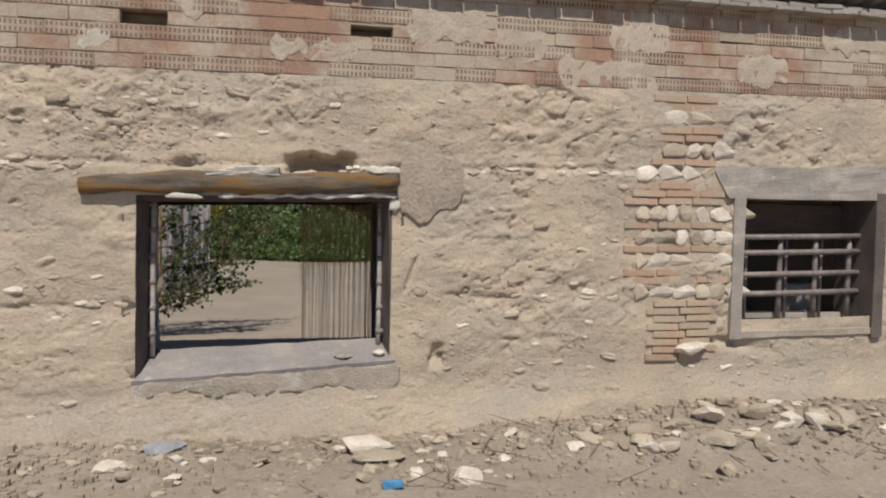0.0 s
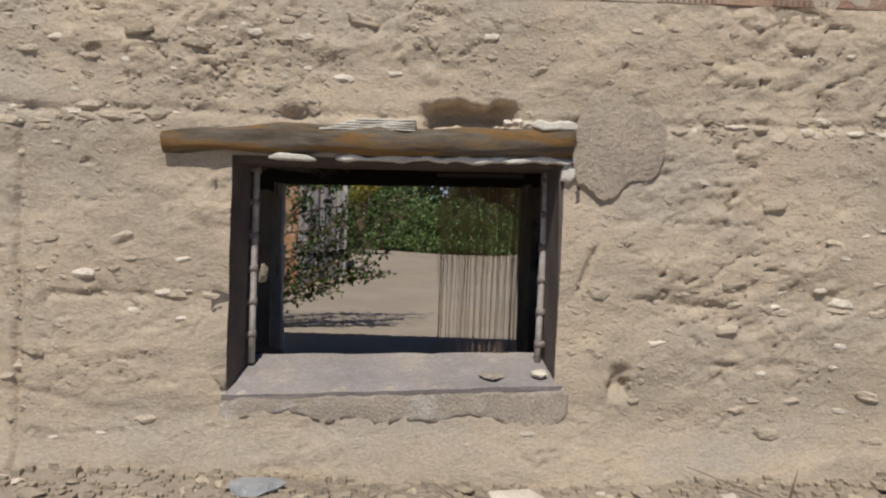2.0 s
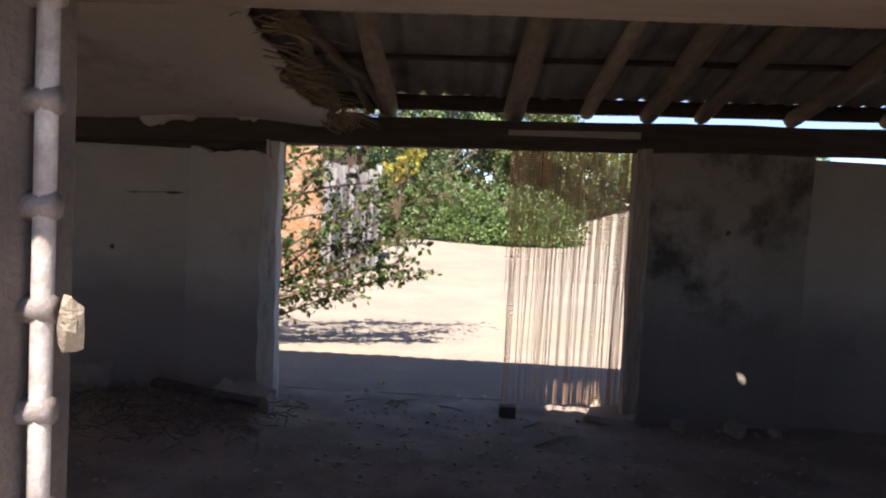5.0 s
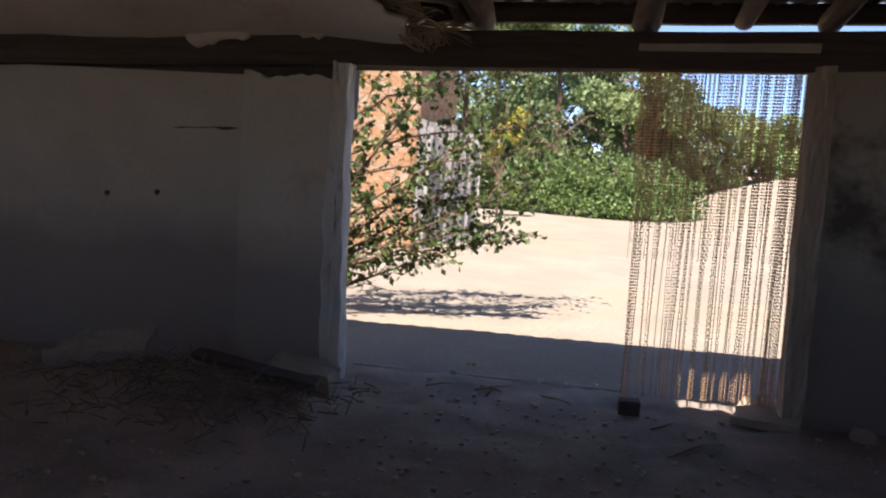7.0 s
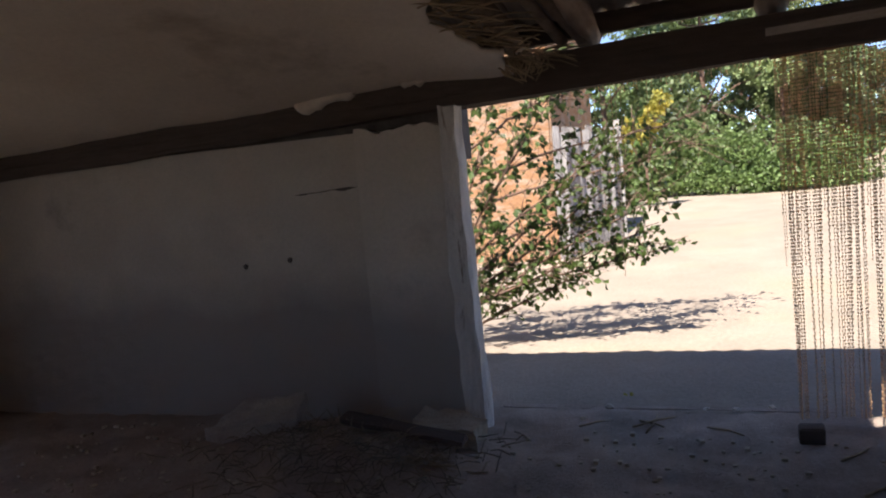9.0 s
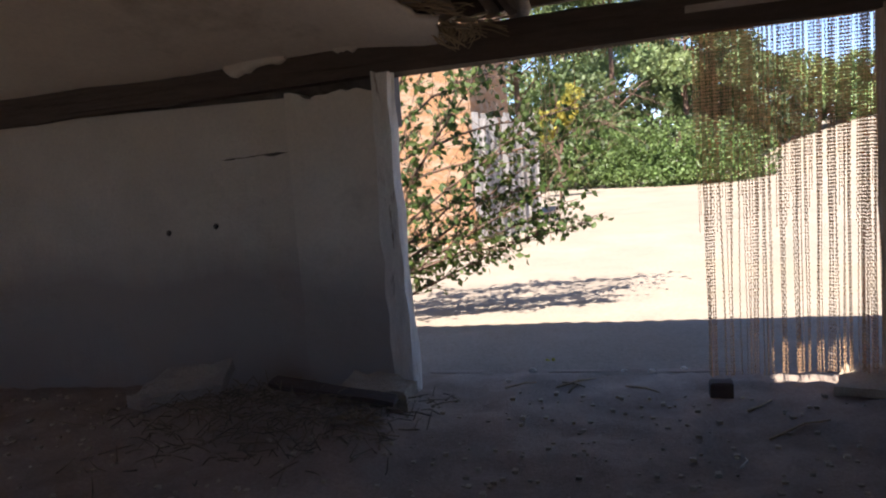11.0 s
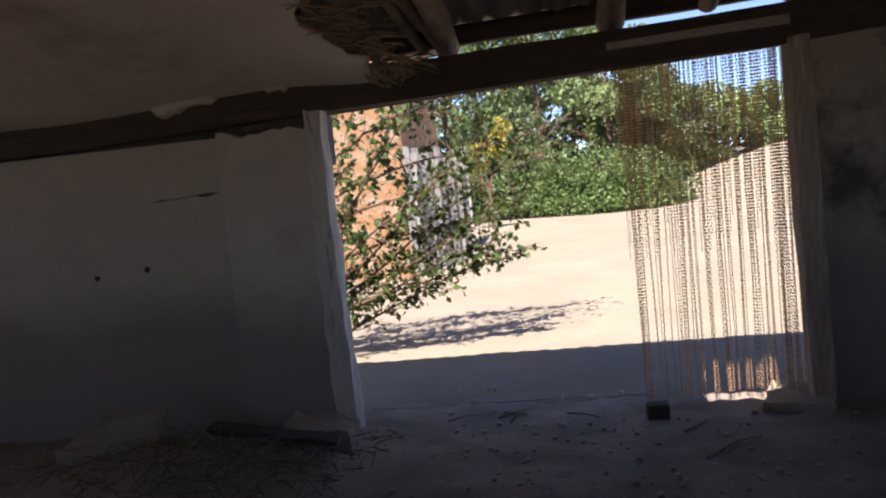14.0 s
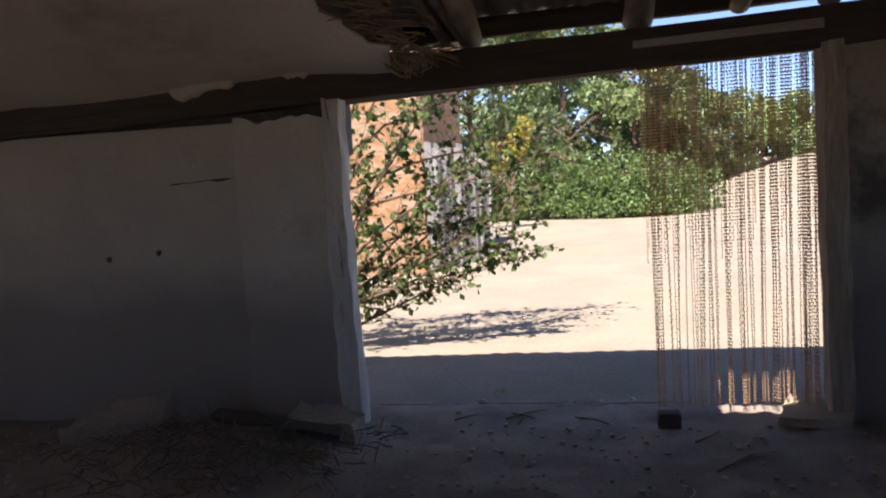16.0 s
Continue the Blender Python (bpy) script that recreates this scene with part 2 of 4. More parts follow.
def add_tube(bm, points, radii, sides=8, rough=0.0, seed=0.0):
    """A closed tube along points, added to bm."""
    rings = []
    pts = [Vector(p) for p in points]
    for i, p in enumerate(pts):
        d = (pts[min(i + 1, len(pts) - 1)] - pts[max(i - 1, 0)]).normalized()
        side = d.cross(Vector((0, 0, 1)) if abs(d.z) < 0.9 else Vector((1, 0, 0))).normalized()
        up = side.cross(d)
        r = radii[i] if isinstance(radii, (list, tuple)) else radii
        ring = []
        for k in range(sides):
            a = 2 * math.pi * k / sides
            rr = r * (1 + rough * fb(p.x * 3 + seed + math.cos(a), p.y * 3 + math.sin(a), p.z * 3))
            ring.append(bm.verts.new(p + side * math.cos(a) * rr + up * math.sin(a) * rr))
        rings.append(ring)
    for a, b in zip(rings, rings[1:]):
        for k in range(sides):
            bm.faces.new((a[k], a[(k + 1) % sides], b[(k + 1) % sides], b[k]))
    bm.faces.new(rings[0][::-1])
    bm.faces.new(rings[-1])


def tube(name, points, radii, mat, parent=None, label="", sides=8, rough=0.0):
    bm = bmesh.new()
    add_tube(bm, points, radii, sides, rough, points[0][0])
    return part(name, bm, mat, parent, label, smooth=True)


def line(a, b, n):
    return [Vector(a).lerp(Vector(b), i / (n - 1)) for i in range(n)]


def rock_mesh(seed, flat=0.5, chip=0.25, subdivisions=2, facets=0):
    bm = bmesh.new()
    bmesh.ops.create_icosphere(bm, subdivisions=subdivisions, radius=0.5)
    for v in bm.verts:
        c = v.co.copy()
        c = Vector([math.copysign(abs(k * 2) ** 0.8, k) / 2 for k in c])
        c *= 1 + 1.6 * chip * fb(c.x * 2.5 + seed * 7, c.y * 2.5, c.z * 2.5 + seed, 3)
        v.co = c
    r = random.Random(seed + 40)
    for _ in range(facets):
        n = Vector((r.gauss(0, 1), r.gauss(0, 1), r.gauss(0, 1))).normalized()
        reach = r.uniform(0.27, 0.42)
        for v in bm.verts:
            over = v.co.dot(n) - reach
            if over > 0:
                v.co -= n * over
    for v in bm.verts:
        v.co.z *= flat
    mesh = bpy.data.meshes.new("rock")
    bmesh.ops.recalc_face_normals(bm, faces=bm.faces)
    bm.to_mesh(mesh)
    bm.free()
    return mesh


ROCKS = {}


def rock(name, at, size, mat, seed=0, turn=0.0, tilt=0.0, parent=None, flat=0.5, facets=2):
    key = (seed % 9, mat.name, flat, facets)
    if key not in ROCKS:
        ROCKS[key] = rock_mesh(seed % 9, flat, facets=facets)
        ROCKS[key].materials.append(mat)
    ob = put(name, ROCKS[key], None, parent)
    ob.matrix_basis = pose(*at, tilt, tilt * 0.5, turn) @ Matrix.Diagonal((*size, 1))
    return ob


# ---- ground ----
def smooth(a, b, v):
    u = min(1.0, max(0.0, (v - a) / (b - a)))
    return u * u * (3 - 2 * u)


def ground_height(x, y):
    front = 0.02 + smooth(4.6, 6.5, y) * (0.05 + 0.12 * smooth(1.5, 4.5, x))
    front += 0.03 * fb(x * 1.3, y * 1.3, 3) * smooth(-60, 3, y)
    if 3.5 < y < 7:
        front += smooth(4.2, 5.6, y) * (0.02 * fb(x * 4, y * 4, 1) + 0.016 * fb(x * 11, y * 11, 6) + 0.09 * math.exp(-((x - 4.4) / 0.9) ** 2 - ((y - 6.0) / 0.4) ** 2))
    yard = -0.34 + 0.012 * fb(x * 1.7, y * 1.7, 8) + 2.3 * smooth(2.5, 15, x + 0.03 * (y - 36)) * smooth(25, 38, y)
    w = smooth(6.6, 6.85, y)
    h = front * (1 - w) + yard * w
    inside = smooth(6.85, 7.0, y) * (1 - smooth(11.7, 11.8, y)) * smooth(-5.2, -5.0, x) * (1 - smooth(6.9, 7.1, x))
    return h - 0.08 * inside


def spread(lo, hi, step, far):
    core = list(np.arange(lo, hi + step / 2, step))
    out, s = [], step
    while s < far:
        s *= 1.5
        out.append(s)
    left = [lo - sum(out[:i + 1]) for i in range(len(out))][::-1]
    right = [hi + sum(out[:i + 1]) for i in range(len(out))]
    return left + core + right


gx, gy = spread(-3.0, 7.0, 0.045, 500), spread(3.0, 16.0, 0.045, 500)
verts = [(x, y, ground_height(x, y)) for y in gy for x in gx]
nx = len(gx)
faces = [(j * nx + i, j * nx + i + 1, (j + 1) * nx + i + 1, (j + 1) * nx + i) for j in range(len(gy) - 1) for i in range(nx - 1)]
ground = raw("ground", verts, faces, SAND, smooth=True)
tagged(ground, "dry sandy earth ground with scattered pebbles and dust", "ground", kind="structure")

# earthen floor of the shed
fx, fy = np.arange(-5.1, 7.0, 0.06), np.arange(6.92, 11.95, 0.06)


def floor_height(x, y):
    heap = 0.14 * math.exp(-((x + 1.3) / 0.9) ** 2 - ((y - 10.75) / 0.5) ** 2)
    rough = 0.026 * fb(x * 2.5, y * 2.5, 1) + 0.02 * fb(x * 9, y * 9, 5)
    return -0.335 + heap + rough * (1 - 0.7 * smooth(11.5, 11.9, y)) - 0.02 * smooth(11.8, 11.92, y)


verts = [(x, y, floor_height(x, y)) for y in fy for x in fx]
nx = len(fx)
faces = [(j * nx + i, j * nx + i + 1, (j + 1) * nx + i + 1, (j + 1) * nx + i) for j in range(len(fy) - 1) for i in range(nx - 1)]
tagged(raw("floor", verts, faces, DIRT, smooth=True), "dark trodden earth floor littered with dust and debris", "floor", kind="structure")

# ---- front wall ----
FACE = 6.506
OPEN1, OPEN2 = (0.09, 1.82, 0.47, 1.76), (4.62, 5.88, 0.80, 1.83)


def shear(x):
    return 0.02 * (x - 1.0)


def relief(x, z):
    """How far the weathered face stands out, in metres."""
    rough = 0.42 + 0.7 * smooth(-0.1, 0.35, fb(x * 0.9 + 3, 3, z * 1.5) + 0.35 * smooth(2.0, 2.3, z) * smooth(2.4, 0.6, x))
    lay = 0.006 * math.sin(z * 11 + 1.5 * fb(x * 0.8, 0, z * 2)) + 0.016 * fb(x * 1.2, 2, z * 2.2)
    grit = 0.010 * fb(x * 8, 4, z * 11, 5) + 0.012 * abs(fb(x * 21, 7, z * 27, 3))
    ridge = abs(fb(x * 2.2, 11, z * 3.2, 3))
    crag = 0.024 * max(0.0, fb(x * 4.5, 9, z * 7) - 0.05) - 0.035 * max(0.0, fb(x * 4.4, 19, z * 9) - 0.42) - 0.03 * max(0.0, 1 - ridge / 0.022)
    grit, crag = grit * rough, crag * rough
    smooth_low = 0.45 + 0.55 * smooth(0.45, 0.8, z)
    seam = -0.03 * math.exp(-((z - 1.98 - 0.03 * fb(x * 2, 0, 7)) / 0.022) ** 2) * (0.4 + max(0, fb(x * 3, 8, 1)))
    seam += -0.025 * math.exp(-((z - 1.02 - 0.05 * fb(x * 1.5, 0, 3)) / 0.02) ** 2) * max(0, 0.3 + fb(x * 2.2, 3, 1))
    seam += -0.03 * math.exp(-((x + 0.98 - 0.03 * fb(0, z * 3, 3)) / 0.02) ** 2) * (1 if z < 1.9 else 0)
    d = (lay + grit + crag) * smooth_low + seam
    d += 0.10 * (1 - smooth(-0.1, 0.42, z)) * (0.8 + 0.5 * fb(x * 1.2, 6, 0))
    # hollow above the log
    q = ((x - 1.31 - 0.03 * fb(z * 12, 2, 1)) / 0.225) ** 8 + ((z - 1.995 - 0.04 * fb(x * 7, 1, 1)) / 0.06) ** 8
    d -= 0.19 * math.exp(-q)
    q = ((x - 0.40) / 0.08) ** 2 + ((z - 1.96) / 0.05) ** 2
    d -= 0.05 * math.exp(-q)
    q = ((x - 2.17) / (0.06 + 0.03 * fb(z * 9, 4, 1))) ** 4 + ((z - 0.60) / 0.085) ** 4
    d -= (0.06 + 0.03 * fb(x * 22, 6, z * 22)) * math.exp(-q)
    q = ((x - 1.96 - 0.35 * (z - 1.2)) / 0.012) ** 2 + ((z - 1.2) / 0.13) ** 4
    d -= 0.035 * math.exp(-q)
    q = ((x - 4.55) / 0.3) ** 2 + ((z - 0.62 + 0.2 * (x - 4.55)) / 0.04) ** 2
    d -= 0.04 * math.exp(-q)
    return d


def lines(stops, step):
    out = []
    for a, b in zip(stops, stops[1:]):
        n = max(2, round((b - a) / step))
        out += list(np.linspace(a, b, n, endpoint=False))
    return out + [stops[-1]]


wx = lines([-3.2, -1.6, OPEN1[0], OPEN1[1], OPEN2[0], OPEN2[1], 7.2], 0.0145)
wz = lines([-0.15, OPEN1[2], OPEN2[2], OPEN1[3], OPEN2[3], 2.60], 0.0135)


def open_at(x, z):
    return any(o[0] < x < o[1] and o[2] < z < o[3] for o in (OPEN1, OPEN2))


verts = [(x, FACE - relief(x, z), z + shear(x)) for z in wz for x in wx]
nx = len(wx)
faces = [(j * nx + i, j * nx + i + 1, (j + 1) * nx + i + 1, (j + 1) * nx + i) for j in range(len(wz) - 1) for i in range(nx - 1)
         if not open_at((wx[i] + wx[i + 1]) / 2, (wz[j] + wz[j + 1]) / 2)]
wall_front = raw("wall_front", verts, faces, EARTH, smooth=True)
tagged(wall_front, "weathered rammed earth wall with crumbling layers, embedded stones and hollow brick courses on top", "wall", kind="structure")

# the wall's body behind the weathered face, with the openings through it
bm = bmesh.new()
for lo, hi in (((-5.4, 6.70, -0.5), (0.06, 6.93, 3.25)), ((1.85, 6.70, -0.5), (4.58, 6.93, 3.25)), ((5.92, 6.70, -0.5), (7.2, 6.93, 3.25)),
               ((0.06, 6.70, -0.5), (1.85, 6.93, 0.46)), ((0.06, 6.70, 1.80), (1.85, 6.93, 3.25)),
               ((4.58, 6.70, -0.5), (5.92, 6.93, 0.78)), ((4.58, 6.70, 1.88), (5.92, 6.93, 3.25)),
               ((-4.2, 6.513, 2.57), (7.2, 6.698, 2.872)), ((-4.2, 6.513, 2.872), (-0.02, 6.698, 2.98)),
               ((0.28, 6.513, 2.872), (1.5, 6.698, 2.98)), ((1.8, 6.513, 2.872), (7.2, 6.698, 2.98)),
               ((-4.2, 6.513, 2.98), (4.39, 6.698, 3.075)), ((4.69, 6.513, 2.98), (7.2, 6.698, 3.075)),
               ((-4.2, 6.513, 3.075), (7.2, 6.698, 3.28))):
    add_box(bm, lo, hi)
part("wall_body", bm, MORTAR, wall_front)

# ---- window_1 : the open window that one looks through ----
window = thing("window_1", "glassless window opening with cement sill, round log lintel and cut bars", "window", kind="structure")


def slab(name, top, thick, mat, parent, label="", wobble=0.004, cuts=5):
    """A slab whose top is the four corners given, thick metres deep downwards along the vector."""
    bm = bmesh.new()
    bmesh.ops.create_cube(bm, size=1)
    bmesh.ops.subdivide_edges(bm, edges=bm.edges, cuts=cuts, use_grid_fill=True)
    a, b, c, d = [Vector(p) for p in top]
    for v in bm.verts:
        u, w, k = v.co.x + 0.5, v.co.y + 0.5, 0.5 - v.co.z
        p = a.lerp(b, u).lerp(d.lerp(c, u), w) + Vector(thick) * k
        v.co = p + wobble * Vector((fb(p.x * 9, p.y * 9, p.z * 9), fb(p.y * 9, p.z * 9, p.x * 9), fb(p.z * 9, p.x * 9, p.y * 9)))
    return part(name, bm, mat, parent, label, smooth=False)


slab("sill", [(0.07, 6.494, 0.485), (1.86, 6.494, 0.60), (1.83, 6.93, 0.695), (0.10, 6.93, 0.62)], (0, 0.01, -0.03), WINDOW_CEMENT, window, "smooth grey cement sill", wobble=0.006, cuts=20)
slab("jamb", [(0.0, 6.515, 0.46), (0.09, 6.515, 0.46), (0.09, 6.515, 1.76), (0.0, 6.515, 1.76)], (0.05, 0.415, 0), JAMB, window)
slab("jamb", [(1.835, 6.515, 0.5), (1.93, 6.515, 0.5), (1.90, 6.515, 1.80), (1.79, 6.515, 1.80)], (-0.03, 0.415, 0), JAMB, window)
slab("lintel_board", [(0.04, 6.52, 1.70), (1.85, 6.52, 1.745), (1.85, 6.52, 1.86), (0.04, 6.52, 1.80)], (0, 0.41, 0), DARK_WOOD, window, "dark lintel board")
pts = line((-0.26, 6.49, 1.795), (1.845, 6.49, 1.885), 22)
for i, p in enumerate(pts):
    p.z += 0.012 * math.sin(i * 0.33)
tube("log", pts, [0.052 + 0.022 * smooth(0, 8, i) + 0.005 * math.sin(i * 1.3) for i in range(22)], LOG, window, "round weathered log with orange stains", 18, 0.3)


def ragged(name, x0, x1, zlo, zhi, y, depth, mat, parent, label="", step=0.02, seed=0.0, jag=0.03, flat=False):
    """A thin crust of plaster with ragged edges; zlo and zhi are functions of x."""
    xs = list(np.arange(x0, x1, step)) + [x1]
    vs, fs = [], []
    for x in xs:
        e = min(1, (x - x0) / 0.04, (x1 - x) / 0.04)
        lo = zlo(x) + jag * fb(x * 7 + seed, 1, 2)
        hi = zhi(x) + jag * fb(x * 8 + seed, 5, 2)
        mid = (lo + hi) / 2
        lo, hi = mid + (lo - mid) * (0.5 + 0.5 * e), mid + (hi - mid) * (0.5 + 0.5 * e)
        for k in range(7):
            z = lo + (hi - lo) * k / 6
            edge = 0.0 if k in (0, 6) else 1.0
            vs.append((x, y - depth * edge * (0.5 + 0.5 * e) - 0.006 * fb(x * 12, seed, z * 12), z))
    for i in range(len(xs) - 1):
        for k in range(6):
            fs.append((i * 7 + k, (i + 1) * 7 + k, (i + 1) * 7 + k + 1, i * 7 + k + 1))
    first, last = [k for k in range(7)], [(len(xs) - 1) * 7 + k for k in range(7)]
    base = len(vs)
    for v in list(vs):
        vs.append((v[0], y + 0.08, v[2]))
    n = len(xs)
    rim = [i * 7 for i in range(n)] + last[1:] + [i * 7 + 6 for i in range(n - 2, -1, -1)] + first[5:0:-1]
    for a, b in zip(rim, rim[1:] + rim[:1]):
        fs.append((a, a + base, b + base, b))
    bm = bmesh.new()
    bv = [bm.verts.new(v) for v in vs]
    for f in fs:
        bm.faces.new([bv[k] for k in f])
    return part(name, bm, mat, parent, label, smooth=not flat)


ragged("sill_apron", 0.06, 1.90, lambda x: 0.36 + 0.02 * x - 0.05 * smooth(1.5, 1.8, x) + 0.06 * fb(x * 4, 3, 3), lambda x: 0.478 + 0.062 * x, 6.5055, 0.003, APRON, window,
       "patchy pale plaster below the sill", seed=3)
ragged("plaster_strip", 0.28, 0.52, lambda x: 1.725, lambda x: 1.745 + 0.02 * math.sin((x - 0.28) * 13), 6.47, 0.014, WHITE_PLASTER, window, "white plaster lump", seed=8, jag=0.01)
ragged("plaster_strip", 0.62, 1.86, lambda x: 1.735 + 0.028 * (x - 0.62), lambda x: 1.76 + 0.035 * (x - 0.62), 6.475, 0.012, WHITE_PLASTER, window, "white plaster strip under the log", seed=5, jag=0.022)
ragged("plaster_strip", 1.63, 1.86, lambda x: 1.93, lambda x: 1.985, 6.45, 0.04, WHITE_PLASTER, window, "white plaster lump", seed=11, jag=0.02)
ragged("plaster_strip", 1.80, 1.87, lambda x: 1.62 + 0.8 * (x - 1.8), lambda x: 1.78, 6.49, 0.008, WHITE_PLASTER, window, seed=31, jag=0.05)
for k in range(5):
    ragged("board_layer", 0.52 + 0.05 * k, 1.03, lambda x: 1.885 + 0.013 * k + 0.025 * (x - 0.5), lambda x: 1.897 + 0.013 * k + 0.025 * (x - 0.5), 6.47, 0.035 - 0.003 * k,
           WHITE_PLASTER, window, "crumpled white layered board", seed=k * 1.7, jag=0.006)
for k, x in enumerate((1.50, 1.55, 1.60)):
    rock("lintel_stone", (x, 6.46, 1.962 + 0.01 * (k % 2)), (0.055, 0.06, 0.05), WHITE_STONE, k, 30 * k, 0, window, 0.8)
# what is left of the cut grille, at both sides
for x, lean in ((0.155, 0.0), (1.775, 0.0)):
    upright = tube("upright_bar", line((x, 6.80, 0.60), (x, 6.80, 1.74), 5), 0.02, RUSTY_BAR, window, "pale painted upright bar", 8)
    for k in range(6):
        z = 0.76 + 0.185 * k
        s = 0.05 if x < 1 else -0.05
        tube("bar_stub", line((x - s * 0.8, 6.80, z), (x + s * 0.45, 6.80, z + 0.004), 3), 0.026, IRON, upright, sides=8)
rock("window_fragment", (0.205, 6.80, 1.10), (0.05, 0.02, 0.15), MORTAR, 2, 0, 20, window, 0.9)
tagged(rock("sill_stone", (1.755, 6.60, 0.640), (0.085, 0.1, 0.10), WHITE_STONE, 1, 20), "small white stone lying on the cement sill", "stone")
tagged(rock("flat_stone", (1.50, 6.62, 0.614), (0.14, 0.13, 0.06), APRON, 3, 50, flat=0.3), "flat grey stone chip on the window sill", "stone")

# cement patch beside the lintel
ragged("cement_patch", 1.85, 2.34, lambda x: 1.66 - 0.06 * max(0, 1 - abs(x - 2.0) / 0.12) + 0.3 * max(0, x - 2.08), lambda x: 2.02 + 0.06 * min(1, (x - 1.85) / 0.12) - 0.4 * max(0, x - 2.22), 6.49, 0.007, PATCH, wall_front,
       "grey cement patch", seed=7, jag=0.05, flat=True)
# smears of mortar and limewash over the brick courses
for k, (x0, x1, z0, z1, mat) in enumerate(((-2.1, -0.75, 2.66, 2.98, SMEAR), (-0.28, -0.08, 2.73, 2.85, WHITE_STONE), (0.95, 1.55, 2.72, 2.84, SMEAR), (2.55, 2.95, 2.78, 3.10, SMEAR),
                                          (1.9, 2.5, 2.88, 3.12, SMEAR), (3.05, 3.75, 2.62, 2.82, SMEAR), (3.45, 3.95, 2.88, 3.16, SMEAR), (4.55, 5.0, 2.66, 2.9, SMEAR),
                                          (0.3, 0.75, 3.0, 3.14, SMEAR), (5.3, 6.1, 2.98, 3.14, SMEAR), (3.62, 3.86, 2.38, 2.72, SMEAR))):
    ragged("mortar_smear", x0, x1, lambda x: z0 + shear(x), lambda x: z1 + shear(x), FACE - 0.003, 0.002, mat, wall_front, "pale mortar smear", seed=k * 2.3, jag=0.09, flat=True)

# ---- window_2 : barred window ----
window = thing("window_2", "barred window with cement surround and iron grille over a dark interior", "window", kind="structure")
slab("sill", [(4.55, 6.485, 0.775), (5.98, 6.485, 0.80), (5.93, 6.93, 0.87), (4.60, 6.93, 0.84)], (0, 0, -0.05), APRON, window, "worn cement sill")
slab("jamb", [(4.55, 6.475, 0.72), (4.65, 6.475, 0.72), (4.65, 6.475, 1.9), (4.55, 6.475, 1.9)], (0.01, 0.455, 0), CEMENT, window)
slab("jamb", [(5.87, 6.475, 0.72), (5.97, 6.475, 0.72), (5.97, 6.475, 1.92), (5.87, 6.475, 1.92)], (0, 0.455, 0), JAMB, window)
slab("lintel", [(4.50, 6.478, 1.84), (6.3, 6.478, 1.87), (6.3, 6.478, 2.16), (4.36, 6.478, 2.07)], (0, 0.25, 0), CEMENT, window, "grey cement lintel", 0.012, 10)
for z in (1.08, 1.24, 1.42, 1.55):
    tube("cross_bar", line((4.66, 6.66, z - 0.02), (5.87, 6.66, z + 0.01), 4), 0.024, IRON, window)
for x in (4.75, 5.13, 5.47, 5.80):
    tube("upright_bar", line((x, 6.69, 0.86), (x, 6.69, 1.56), 4), 0.024, IRON, window)
    tube("upright_bar", line((x + 0.09, 6.73, 0.86), (x + 0.09, 6.73, 1.56), 4), 0.014, IRON, window)
box("ledge", (4.66, 6.74, 0.85), (5.87, 6.82, 0.90), CEMENT, window, "grey cement ledge", 0.006, 0.004)
box("shutter_board", (4.66, 6.86, 1.57), (5.87, 6.90, 1.82), DARK_WOOD, window, "dark shutter board")
bucket = thing("bucket", "dull grey plastic bucket standing behind the barred window", "bucket", (5.62, 7.12, 0.80))
bm = bmesh.new()
add_tube(bm, [(0, 0, 0), (0, 0, 0.02), (0, 0, 0.3), (0, 0, 0.32)], [0.12, 0.125, 0.155, 0.165], 20)
part("pail", bm, BUCKET, bucket, smooth=True)
bm = bmesh.new()
add_tube(bm, [(0.16 * math.cos(a), 0.0, 0.3 + 0.12 * math.sin(a)) for a in np.linspace(0, math.pi, 9)], 0.006, 6)
part("handle", bm, IRON, bucket, "thin wire handle")
box("shelf", (4.5, 6.94, 0.74), (6.1, 7.35, 0.797), DARK_WOOD, None, "", 0.006)
tagged(bpy.data.objects["shelf"], "dark wooden shelf fixed inside below the barred window", "shelf")

# ---- shed: back wall, side walls ----
BACK = 11.5
wall_back = thing("wall_back", "old lime plastered wall, greyer towards the bottom, with smoke stains", "wall", kind="structure")


def plaster(name, x0, x1, z0, z1, y, mat, label="", thick=0.34, amp=0.012, ragged_top=0.0):
    xs, zs = lines([x0, x1], 0.035), lines([z0, z1], 0.05)
    vs, fs = [], []
    for z in zs:
        for x in xs:
            top = ragged_top * (fb(x * 1.3, 1, 9) + 0.5 * fb(x * 9, 1, 9)) * (1 if z == zs[-1] else 0)
            vs.append((x + 0.01 * fb(0, z * 2, x0), y - amp * fb(x * 1.5, 3, z * 1.5) - amp * 0.4 * fb(x * 8, 3, z * 8), z + top))
    n = len(xs)
    for j in range(len(zs) - 1):
        for i in range(n - 1):
            fs.append((j * n + i, j * n + i + 1, (j + 1) * n + i + 1, (j + 1) * n + i))
    base = len(vs)
    vs += [(v[0], y + thick, v[2]) for v in vs]
    fs += [tuple(base + k for k in f[::-1]) for f in fs]
    m = len(zs)
    rim = [i for i in range(n)] + [j * n + n - 1 for j in range(1, m)] + [(m - 1) * n + i for i in range(n - 2, -1, -1)] + [j * n for j in range(m - 2, 0, -1)]
    for a, b in zip(rim, rim[1:] + rim[:1]):
        fs.append((a, a + base, b + base, b))
    return raw(name, vs, fs, mat, wall_back, label)


